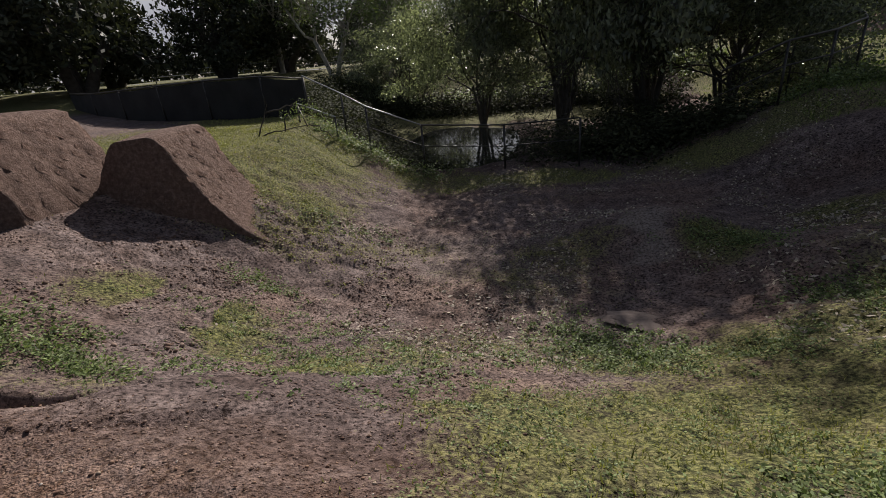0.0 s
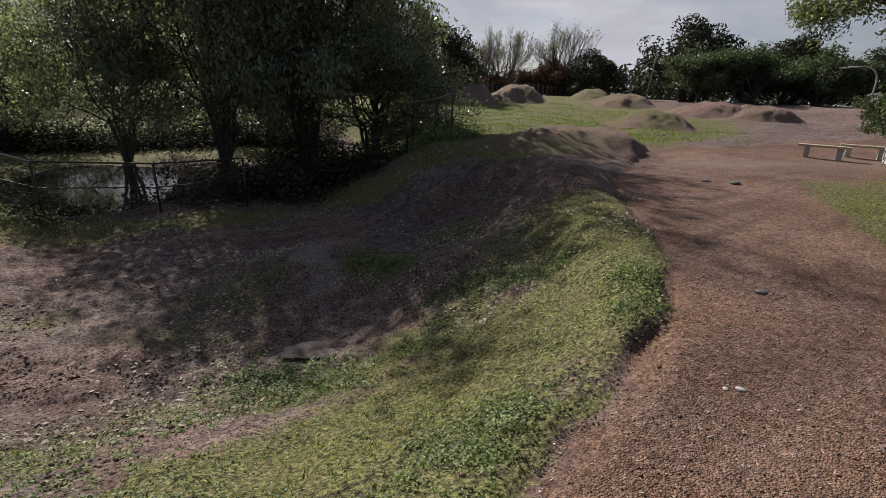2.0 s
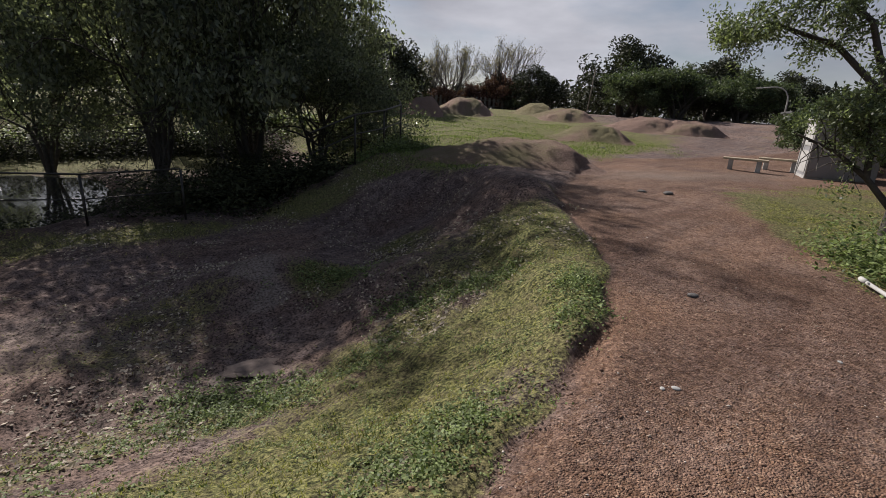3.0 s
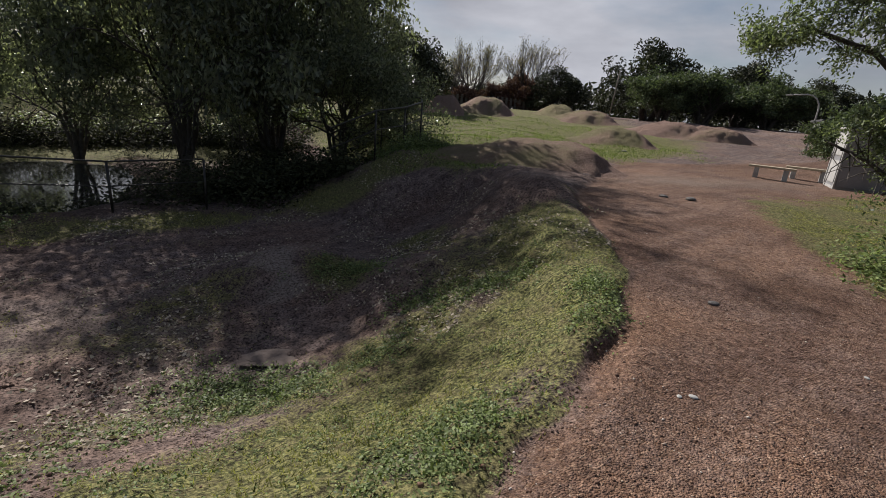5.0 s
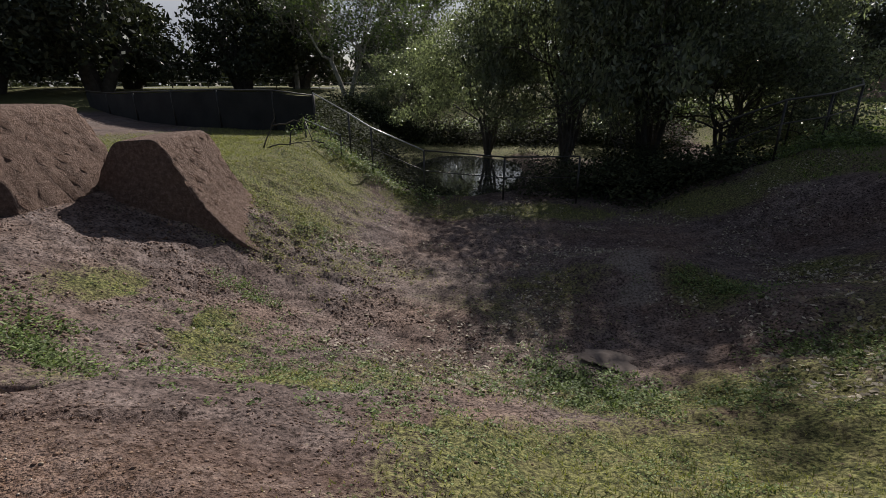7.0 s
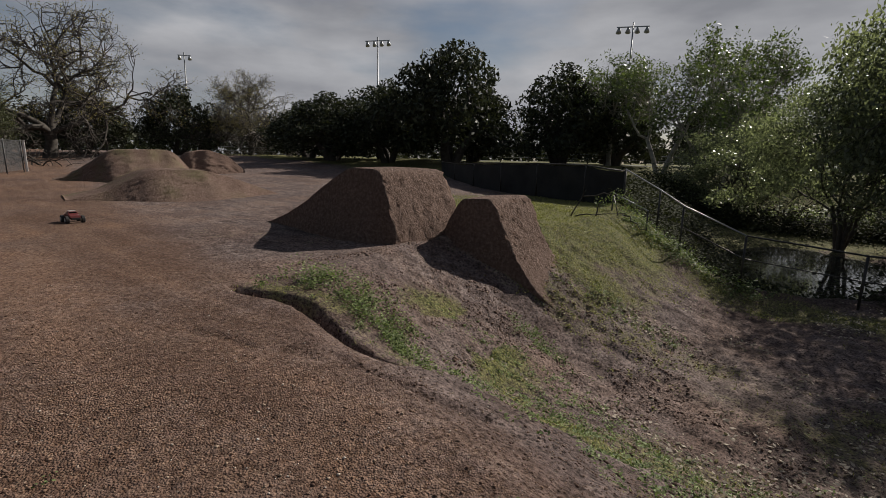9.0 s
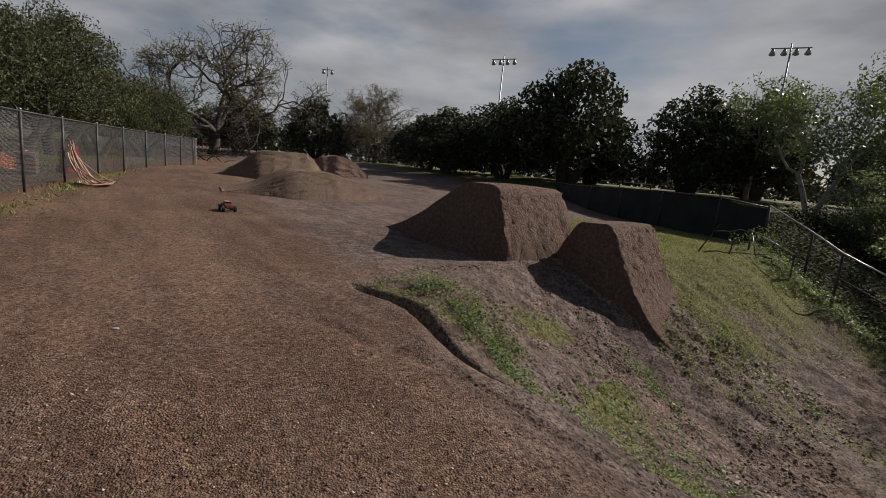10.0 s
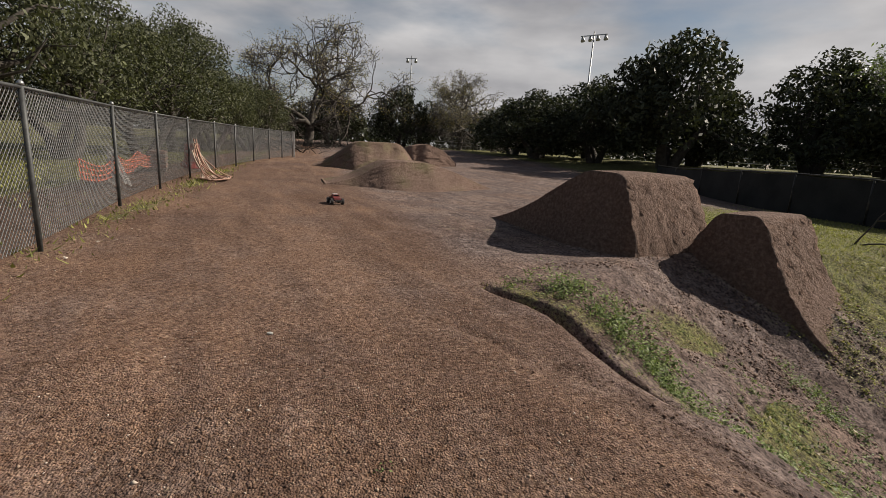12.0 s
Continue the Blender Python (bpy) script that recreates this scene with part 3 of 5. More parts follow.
earth_jump("high earth tabletop with a pale dry turf crown", (-26.988, 0.309), 86.7,
           ((0, 0.0), (1.0, 0.25), (2.0, 0.95), (2.6, 1.45), (5.0, 1.5), (5.5, 0.9), (6.0, 0.2)), 1.4, 1.5, 0.12, 0.12, 0.72, 7)
earth_jump("dark earth jump with steep wooden-edged face", (-30.848, 6.4), 86.7,
           ((0, 0.3), (0.5, 1.4), (1.6, 1.6), (2.8, 1.2), (3.6, 0.4)), 0.8, 0.5, 0.12, 0.12, 0.1, 8)
earth_jump("low distant earth roller beside the fence", (-35.962, 1.517), 83.7,
           ((0, 0.0), (1.2, 0.5), (2.2, 0.75), (3.2, 0.4), (4.2, 0.0)), 0.8, 1.0, 0.1, 0.15, 0.2, 9)


def from_eye(bearing_x, bearing_y, d):
    """A place d metres from the standing eye along a direction of the plan."""
    h = math.hypot(bearing_x, bearing_y)
    return 0.39 + bearing_x / h * d, 0.56 + bearing_y / h * d


def mound(label, at, heading, length, high, top, batter, grassy, seed):
    """A worn swell of earth: a flattish crown, gentle flanks and one steeper end."""
    x, y = at
    c, s = math.cos(radians(heading)), math.sin(radians(heading))
    run = batter * high * 1.7
    us, ws = np.linspace(0, length, 56), np.linspace(-top - run, top + run, 48)
    U, W = np.meshgrid(us, ws)
    rise = np.interp(U / length, [0, 0.09, 0.2, 0.27, 0.55, 0.78, 1], [0, 0.34, 0.88, 1.0, 0.93, 0.42, 0])
    side = 1 - smooth(top, top + run, np.abs(W + 0.25 * (vnoise(U, W, 1.1, seed) - 0.5)))
    px, py = x + c * (U - length * 0.45) - s * W, y + s * (U - length * 0.45) + c * W
    pz = height(px, py) - 0.06 + high * rise * side
    pz = pz + ((fbm(px, py, 0.55, seed + 50, 3) - 0.5) * 0.16 + (fbm(px, py, 0.2, seed + 70, 2) - 0.5) * 0.09) * np.minimum(1, 2.5 * rise * side)
    n = len(us)
    me = bpy.data.meshes.new("earth_jump")
    me.from_pydata(np.stack([px, py, pz], -1).reshape(-1, 3).tolist(), [], [(r * n + q, r * n + q + 1, (r + 1) * n + q + 1, (r + 1) * n + q) for r in range(47) for q in range(n - 1)])
    me.polygons.foreach_set("use_smooth", [True] * len(me.polygons))
    green = np.clip((grassy + 0.2) * (0.4 + 1.1 * fbm(px, py, 1.2, seed + 90, 3)) * smooth(0.1, 0.3, U / length), 0, 1)
    me.attributes.new("grass", "FLOAT", "POINT").data.foreach_set("value", green.ravel())
    me.materials.append(M_JUMP)
    me.update()
    return tagged(new("earth_jump", me), label, "dirt jump", "earth jumps of the track")


mound("low brown earth roller at the edge of the bowl", (10.1, 12.2), 143, 6.2, 0.66, 0.7, 1.9, 0.3, 11)
mound("grassy earth jump with a shaded face", from_eye(13.4, 12.05, 27), 150, 5.0, 0.8, 0.5, 1.5, 0.45, 12)
mound("bare earth jump beside the path", from_eye(17.6, 13.0, 36), 150, 5.5, 0.8, 0.8, 1.5, 0.12, 13)
mound("wide bare earth jump near the benches", from_eye(14.9, 9.3, 36), 145, 5.2, 0.75, 0.8, 1.2, 0.15, 14)
mound("distant earth jump with pale flanks", from_eye(17.0, 16.9, 40), 150, 5.0, 0.85, 0.8, 1.4, 0.3, 15)
mound("distant low grassy jump", from_eye(18.6, 20.9, 44), 150, 4.0, 0.9, 0.6, 1.5, 0.5, 16)
mound("distant earth jump with grassy flank", from_eye(15.4, 23.4, 40), 155, 5.2, 1.05, 0.7, 1.4, 0.35, 17)
mound("distant dark shaded earth jump", from_eye(12.3, 22.9, 37), 150, 4.2, 1.15, 0.7, 1.1, 0.1, 18)


# ---- water ----
def water_material():
    m, n, l, b = material("creek_water", 0.06)
    b.inputs["Base Color"].default_value = (0.03, 0.032, 0.026, 1)
    b.inputs["IOR"].default_value = 1.5
    b.inputs["Specular IOR Level"].default_value = 1.0
    tc = n.new("ShaderNodeTexCoord").outputs["Object"]
    node_bump(n, l, b, node_noise(n, l, tc, 2.5, 2.0), 0.12, 0.02)
    return m


wx, wy = np.meshgrid(np.linspace(-9, 8, 18), np.linspace(14.0, 24.5, 12))
wg = Geo()
wg.v = [(a, b, -1.72) for a, b in zip(wx.ravel(), wy.ravel())]
wg.f = [(r * 18 + q, r * 18 + q + 1, (r + 1) * 18 + q + 1, (r + 1) * 18 + q) for r in range(11) for q in range(17)]
tagged(new("water", wg.mesh("water", water_material(), True)), "still creek water mirroring the bright sky", "water", kind="structure")


# ---- trees ----
TWIG = [0.006, 0.52]


def grow(rng, geo, p, way, length, radius, level, tips, spread, droop, crook, kids, sides=6):
    """One limb and its side limbs; the ends are gathered for the leaves."""
    steps = 4 if level < 3 else 3
    pts, radii = [p.copy()], [radius]
    way = way.normalized()
    for k in range(steps):
        way = (way + Vector(rng.normal(0, crook, 3)) + Vector((0, 0, -droop * level * 0.08))).normalized()
        p = p + way * (length / steps)
        pts.append(p.copy())
        radii.append(radius * (1 - 0.42 * (k + 1) / steps))
    geo.tube(pts, radii, max(3, sides - level), False)
    if level >= kids[0]:
        tips.append((pts[-1], length))
        tips.append((pts[len(pts) // 2], length))
        return
    count = kids[1] + int(rng.integers(0, 2))
    for j in range(count):
        f = 0.45 + 0.55 * (j + rng.random()) / count
        k = min(steps - 1, int(f * steps))
        q = pts[k].lerp(pts[k + 1], f * steps - k)
        out = Vector(rng.normal(0, 1, 3))
        out = (out - way * out.dot(way)).normalized()
        turn = spread * (0.7 + 0.6 * rng.random())
        grow(rng, geo, q, way * math.cos(turn) + out * math.sin(turn) + Vector((0, 0, 0.12)), length * (0.62 + 0.2 * rng.random()),
             max(radius * TWIG[1], TWIG[0]), level + 1, tips, spread, droop, crook, kids, sides)
    grow(rng, geo, pts[-1], way, length * 0.7, radius * 0.56, level + 1, tips, spread, droop, crook, kids, sides)


def leaves(rng, centres, per, radius, size, flat=0.7, hollow=0.0):
    centres = np.asarray(centres, float)
    c = np.repeat(centres, per, axis=0)
    off = rng.normal(0, 1, c.shape)
    off /= np.linalg.norm(off, axis=1, keepdims=True) + 1e-9
    off *= (hollow + (1 - hollow) * rng.random((len(c), 1)) ** 0.5) * radius * np.repeat(rng.uniform(0.7, 1.2, (len(centres), 1)), per, axis=0)
    off[:, 2] *= flat
    c = c + off
    a = rng.normal(0, 1, c.shape)
    a /= np.linalg.norm(a, axis=1, keepdims=True)
    b = np.cross(a, rng.normal(0, 1, c.shape))
    b /= np.linalg.norm(b, axis=1, keepdims=True) + 1e-9
    s = size * (0.6 + 0.8 * rng.random((len(c), 1)))
    return np.stack([c - a * s, c + b * s * 0.42 + a * s * 0.1, c + a * s, c - b * s * 0.42 + a * s * 0.1], 1).reshape(-1, 3)


def tree(label, category, seed, tall, trunk, radius, stems, spread, droop, crook, kids, leaf, bark, per, clump, size, low=0.0, lean=0.35, group="", limb=0.5, name="tree", mains=3):
    """A tree at the origin: trunk and limbs in one mesh, the crown of small leaves in another."""
    rng = np.random.default_rng(seed)
    root = new(name)
    g, tips = Geo(), []
    for k in range(stems):
        w = 2 * math.pi * (k + 0.3 * rng.random()) / stems
        way = Vector((math.cos(w) * lean, math.sin(w) * lean, 1.0))
        start = Vector((math.cos(w) * radius * 0.7, math.sin(w) * radius * 0.7, -0.25)) if stems > 1 else Vector((0, 0, -0.25))
        top = start + way.normalized() * trunk
        g.tube([start, start.lerp(top, 0.12) + Vector(rng.normal(0, 0.03, 3)), start.lerp(top, 0.55) + Vector(rng.normal(0, 0.08, 3)), top],
               [radius * 1.5, radius * 1.05, radius * 0.92, radius * 0.8], 9, False)
        for j in range(mains):
            a = w + 6.28 / mains * j + rng.random() * 0.8
            grow(rng, g, top - way.normalized() * 0.6 * j / mains, Vector((math.cos(a) * spread * 1.1, math.sin(a) * spread * 1.1, 0.85)), tall * limb * 0.55, radius * 0.55,
                 1, tips, spread, droop, crook, kids)
    pts = np.array([list(t[0]) for t in tips])
    scale = tall / max(pts[:, 2].max(), 0.1)
    g.v = [(v[0] * scale, v[1] * scale, v[2] * scale if v[2] > 0 else v[2]) for v in g.v]
    pts = pts * scale
    part("trunk", g.mesh("trunk", bark, True), root)
    if per:
        pts = pts[pts[:, 2] > low]
        part("crown", quads_mesh("crown", leaves(rng, pts, per, clump, size), leaf), root)
    return tagged(root, label, category, group)


def dome_oak(label, seed, tall, wide, stems, radius, count, per, size, leaf, group, base=0.22):
    """An old oak: crooked stems fork into limbs that carry billowing clumps of leaves on a broad dome."""
    rng = np.random.default_rng(seed)
    root = new("tree")
    g, centres = Geo(), []
    for k in range(count):
        a, up = 2 * math.pi * rng.random(), rng.uniform(-0.3, 1.0)
        out = math.sqrt(max(0.0, 1 - max(up, 0) ** 2)) * (0.45 + 0.55 * rng.random() ** 0.6)
        swell = 0.82 + 0.28 * math.sin(3 * a + seed) * rng.random()
        centres.append((wide * out * swell * math.cos(a), wide * out * swell * math.sin(a), tall * (base + 0.2 + (0.68 - base) * up * (0.75 + 0.25 * rng.random()))))
    centres = np.array(centres)
    forks = []
    for k in range(stems):
        w = 2 * math.pi * (k + 0.4 * rng.random()) / stems
        lean = (0.5 if stems > 1 else 0.12) * (0.7 + 0.6 * rng.random())
        foot = Vector((math.cos(w) * radius * 0.8, math.sin(w) * radius * 0.8, -0.3)) if stems > 1 else Vector((0, 0, -0.3))
        mid = foot + Vector((math.cos(w) * lean * tall * 0.12, math.sin(w) * lean * tall * 0.12, tall * 0.15))
        top = mid + Vector((math.cos(w + 0.7) * lean * tall * 0.2, math.sin(w + 0.7) * lean * tall * 0.2, tall * 0.15))
        g.tube([foot, foot.lerp(mid, 0.2), mid, top], [radius * 1.5, radius * 1.05, radius * 0.85, radius * 0.6], 9, False)
        forks.append(top)
    for c in centres[::2]:
        end = Vector(c)
        start = min(forks, key=lambda f: (f - end).length)
        bow = start.lerp(end, 0.5) + Vector(rng.normal(0, 0.07 * wide, 3))
        g.tube([start - Vector((0, 0, 0.3)), start.lerp(bow, 0.55) + Vector(rng.normal(0, 0.03 * wide, 3)), bow, bow.lerp(end, 0.5) + Vector(rng.normal(0, 0.03 * wide, 3)), end],
               [radius * 0.45, radius * 0.32, radius * 0.22, radius * 0.13, radius * 0.06], 5, False)
    part("trunk", g.mesh("trunk", M_BARK, True), root)
    part("crown", quads_mesh("crown", leaves(rng, centres, per, wide * 0.205, size, 0.8, 0.5), leaf), root)
    return tagged(root, label, "tree", group)


def stand(ob, x, y, turn=0.0, scale=1.0, tall=1.0, sink=0.0):
    """The pose of a tree on the ground."""
    return Matrix.Translation((x, y, gz(x, y) - sink)) @ pose(0, 0, 0, 0, 0, turn) @ Matrix.Diagonal((scale, scale, scale * tall, 1))


def plant(proto, places, label=""):
    """Stands a tree at the first place and copies at the others: (x, y, turn, scale, height factor)."""
    for k, (x, y, turn, scale, tall) in enumerate(places):
        m = stand(proto, x, y, turn, scale, tall)
        ob = proto if k == len(places) - 1 else copy_thing(proto, m)
        ob.matrix_basis = m
        if label:
            tagged(ob, label)


live_oak = dome_oak("dense dark evergreen oak with crooked stems", 3, 8.0, 4.6, 3, 0.26, 90, 260, 0.074, M_LEAF_ROW, "evergreen oaks", 0.2)
creek_tree = tree("shady creekside tree with thin dark trunks", "tree", 5, 8.5, 1.9, 0.09, 5, 0.65, 0.3, 0.22, (4, 2), M_LEAF_OAK, M_BARK, 42, 0.8, 0.08, 1.7, 0.25, "creekside trees")
far_oak = dome_oak("broad dark oak at the edge of the park", 8, 9.0, 5.6, 3, 0.35, 100, 120, 0.182, M_LEAF_FAR, "park oaks", 0.08)
TWIG[:] = 0.03, 0.64
bare_oak = tree("large nearly bare oak with crooked spreading limbs", "tree", 14, 13.0, 3.0, 0.5, 1, 0.95, 0.05, 0.36, (6, 2), M_LEAF_DRY, M_BARK, 3, 0.6, 0.07, 3.0, 0.1, "bare oaks", 0.7, "tree", 6)
TWIG[:] = 0.006, 0.52
sycamore = tree("pale-trunked sycamore with thin light foliage", "tree", 17, 9.0, 3.0, 0.17, 2, 0.6, 0.1, 0.22, (5, 2), M_LEAF_LIGHT, M_BARK_PALE, 3, 0.55, 0.12, 2.5, 0.35, "sycamores")
bare_shrub = tree("leafless upright tree with fine branches", "tree", 19, 6.0, 0.8, 0.12, 3, 0.45, -0.3, 0.16, (5, 2), M_LEAF_DRY, M_BARK, 1, 0.3, 0.06, 2.0, 0.25, "leafless trees")
red_bush = tree("reddish brown leafless thicket", "bush", 23, 2.6, 0.3, 0.06, 6, 0.6, 0.1, 0.2, (3, 2), M_LEAF_RED, M_BARK, 26, 0.45, 0.09, 0.2, 0.5, "red thickets", name="bush")
olive = tree("grey-green rounded olive-like tree on several stems", "tree", 29, 5.4, 1.1, 0.12, 6, 0.6, 0.15, 0.18, (3, 2), M_LEAF_OLIVE, M_BARK, 40, 0.7, 0.13, 1.5, 0.4, "round park trees")

plant(creek_tree, [(3.6, 20.4, 100, 1.0, 1.57), (0.5, 20.6, 10, 0.86, 1.5), (4.0, 22.4, 210, 0.82, 1.6), (-3.0, 22.6, 20, 0.72, 1.2), (-8.6, 28.6, 110, 0.7, 0.9),
                   (6.0, 19.6, 30, 0.7, 1.05)])
plant(live_oak, [(8.8, 27.0, 40, 0.7, 0.8), (-22.194, -8.605, 0, 0.92, 1.06), (-27.669, -7.478, 90, 0.95, 0.92), (-33.163, -7.15, 200, 1.05, 1.05), (-39.143, -6.211, 300, 0.95, 0.92), (-17.216, -9.621, 130, 1.0, 1.18), (-45.092, -3.972, 20, 0.9, 0.9),
                 (-11.741, -10.748, 250, 1.0, 1.1), (13.5, 0.6, 320, 0.8, 0.8), (20, 2.6, 120, 0.85, 0.8)])
plant(far_oak, [(-28.4, 25.5, 0, 1.12, 1.0), (-37.3, 19.7, 60, 0.95, 0.72), (-33.5, 23.0, 120, 0.8, 0.9), (-24.2, 34.4, 200, 0.98, 0.98), (-40.4, 27.0, 260, 1.0, 0.9), (-30.5, 30.0, 20, 0.9, 0.85), (-22.0, 39.0, 330, 0.95, 0.95), (-45.5, 21.5, 95, 0.95, 0.7), (-57.0, 11.9, 300, 0.8, 1.05), (-63.9, 4.0, 170, 1.0, 0.85),
                (-25.948, 45.097, 80, 1.0, 0.9), (46.5, 37.5, 30, 1.08, 0.95), (43, 49, 100, 0.9, 0.75), (58, 34, 220, 0.9, 0.95), (53, 31, 150, 0.95, 0.85), (5, 46, 190, 1.0, 1.0), (-17.788, 51.909, 40, 1.0, 0.9), (16.7, 37.1, 10, 0.75, 0.95), (63, 28, 0, 0.9, 0.8)])
plant(bare_oak, [(-57.0, 19.5, 50, 0.82, 0.95), (-65.425, 25.007, 150, 0.7, 0.75), (-55.3, 1.1, 0, 1.1, 1.0)])
plant(sycamore, [(-21.135, 36.983, 70, 1.0, 0.95), (-15.207, 33.844, 140, 0.95, 0.95), (-11.231, 32.752, 0, 0.9, 0.9), (1, 36, 260, 1.0, 0.9), (-13.021, 41.796, 20, 1.1, 1.05)])
plant(bare_shrub, [(36, 58, 0, 1.25, 1.15), (33, 59, 90, 1.1, 1.0), (42, 54, 40, 1.35, 1.15), (31, 61, 200, 1.1, 0.95), (25, 52, 30, 0.9, 0.8)])
plant(red_bush, [(41, 54, 0, 1.5, 1.2), (44, 52.5, 60, 1.4, 1.1), (38.5, 55.5, 120, 1.2, 1.0), (34, 57, 10, 1.2, 0.8), (30, 58, 80, 1.2, 0.8)])
plant(olive, [(46, 30.5, 0, 1.05, 0.95), (42.5, 32.5, 80, 1.0, 0.95), (51, 27.0, 190, 1.0, 0.9), (24.5, 9.2, 60, 0.55, 0.9), (28.0, 8.4, 150, 0.8, 0.95)])


# distant belt of trees all round
rng = np.random.default_rng(77)
centres, sizes = [], []
for k in range(900):
    w = 2 * math.pi * k / 900
    reach = 115 + 30 * rng.random()
    tall = 4.0 + 4.5 * vnoise(np.array([w * 9]), np.array([0.0]), 1.0, 4)[0]
    for q in range(5):
        centres.append((reach * math.sin(w) + rng.normal(0, 1.5), reach * math.cos(w) + rng.normal(0, 1.5), 1.0 + tall * (q + rng.random()) / 5))
tagged(new("far_woods", quads_mesh("far_woods", leaves(rng, centres, 14, 2.6, 0.75), M_LEAF_FAR)), "distant belt of dark park trees", "woods", kind="stuff")


# ---- rails along the creek ----
def pipe(name, pts, r, mat, parent, n=8, label=""):
    return part(name, Geo().tube([Vector(p) for p in pts], [r] * len(pts), n).mesh(name, mat, True), parent, label)


creek_rail = tagged(new("metal_railing"), "dark iron pipe railing stepping down beside the creek", "railing")
POSTS = [(-7.38, 14.65, 1.2), (-5.6, 13.35, 0.68), (-4.64, 12.64, 0.36), (-3.17, 12.62, -0.2), (-1.08, 13.0, -0.36), (0.82, 13.2, -0.31)]
for x, y, top in POSTS:
    pipe("post", [(x, y, min(gz(x, y), top - 1.0) - 0.2), (x, y, top)], 0.028, M_IRON, creek_rail)
# the first sections are dark pipe too; bright metal here paints in their highlight
pipe("top_rail", [(x, y, t + 0.02) for x, y, t in POSTS[:4]], 0.02, M_GALV, creek_rail, 8, "top rail in bright metal that stands in for its highlight")
pipe("top_rail", [(x, y, t + 0.02) for x, y, t in POSTS[3:]], 0.02, M_IRON, creek_rail)
pipe("middle_rail", [(x, y, t - 0.52) for x, y, t in POSTS[2:]], 0.016, M_IRON, creek_rail)
pipe("short_rail", [(-6.91, 13.19, 0.53), (-5.6, 12.75, 0.15)], 0.02, M_GALV, creek_rail)
pipe("short_post", [(-6.91, 13.19, -0.7), (-6.91, 13.19, 0.53)], 0.022, M_IRON, creek_rail)
pipe("short_post", [(-5.6, 12.75, -1.2), (-5.6, 12.75, 0.15)], 0.022, M_IRON, creek_rail)
pipe("brace", [(-6.91, 13.19, 0.5), (-6.45, 12.9, -0.35)], 0.014, M_IRON, creek_rail)
for (ax, ay, at), (bx, by, bt) in zip(POSTS[2:], POSTS[3:]):
    netting_wire = Geo()
    span = math.hypot(bx - ax, by - ay)
    for fam in (1, -1):
        for k in range(-12, int(span / 0.09) + 1):
            run = [(k * 0.09 + (q if fam > 0 else 12 - q) * 0.075, -0.05 - 0.075 * q) for q in range(13)]
            run = [(ax + (bx - ax) * u / span, ay + (by - ay) * u / span, at + (bt - at) * u / span + v) for u, v in run if 0 <= u <= span]
            if len(run) > 1:
                netting_wire.tube(run, [0.0035] * len(run), 3, False)
    part("wire_netting", netting_wire.mesh("wire_netting", M_IRON), creek_rail)
curved_rail = tagged(new("metal_railing"), "dark iron pipe railing curving round the bend of the path", "railing")
BEND = [(4.0, 13.55, 0.55), (5.44, 13.94, 1.08), (6.71, 14.71, 1.22), (7.63, 15.4, 1.42), (7.95, 16.2, 1.55), (7.9, 17.2, 1.6), (7.3, 18.2, 1.62), (6.2, 19.2, 1.62)]
for x, y, top in BEND[1:4] + BEND[5:7]:
    pipe("post", [(x, y, min(gz(x, y), top - 0.95) - 0.15), (x, y, top)], 0.03, M_IRON, curved_rail)
pipe("top_rail", BEND, 0.027, M_IRON, curved_rail)
pipe("middle_rail", [(x, y, t - 0.55) for x, y, t in BEND[:4]], 0.018, M_IRON, curved_rail)

M_FABRIC = plain("screening_fabric", (0.008, 0.008, 0.008), (0.026, 0.026, 0.025), 1.5, 0.95, 0, 0.4, 30)
# dark screened fence that carries on from the rail
screen_fence = tagged(new("screened_fence"), "low fence hung with black screening fabric above the creek", "fence")
SCREEN = [(-7.5, 14.9, 1.12), (-9.2, 15.2, 1.28), (-11.6, 15.5, 1.3), (-14.0, 16.0, 1.26), (-16.8, 17.0, 1.2), (-20.0, 18.6, 1.15), (-24.0, 21.0, 1.2)]
for (ax, ay, at), (bx, by, bt) in zip(SCREEN, SCREEN[1:]):
    sg = Geo()
    n = 14
    for k in range(n + 1):
        f = k / n
        x, y, t = ax + (bx - ax) * f, ay + (by - ay) * f, at + (bt - at) * f - 0.05 * math.sin(math.pi * f)
        for q in range(4):
            z = t - q * (t - gz(x, y) + 0.1) / 3
            wob = 0.03 * math.sin(9 * f + 2 * q)
            sg.v.append((x + wob * 0.4, y + wob, z))
    sg.f = [(k * 4 + q, k * 4 + q + 1, k * 4 + q + 5, k * 4 + q + 4) for k in range(n) for q in range(3)]
    me = sg.mesh("fabric", M_FABRIC, True)
    part("fabric", me, screen_fence)
    pipe("post", [(ax, ay, gz(ax, ay) - 0.2), (ax, ay, at + 0.03)], 0.03, M_IRON, screen_fence)
pipe("top_rail", [(x, y, t + 0.02) for x, y, t in SCREEN], 0.022, M_IRON, screen_fence)

# ---- chain-link fence ----
chain_fence = tagged(new("chain_link_fence"), "galvanised chain-link fence along the bare terrace", "fence")
LINE = [(-2.249, -2.616), (-6.405, -2.82), (-9.963, -3.137), (-13.167, -3.263), (-16.468, -3.237), (-19.863, -3.008), (-23.256, -2.679), (-26.646, -2.2), (-30.034, -1.621), (-33.32, -0.995), (-36.306, -0.375)]
F_TOP = 1.68


def fence_z(x):
    return 0.06 - 0.003 * (x + 6)


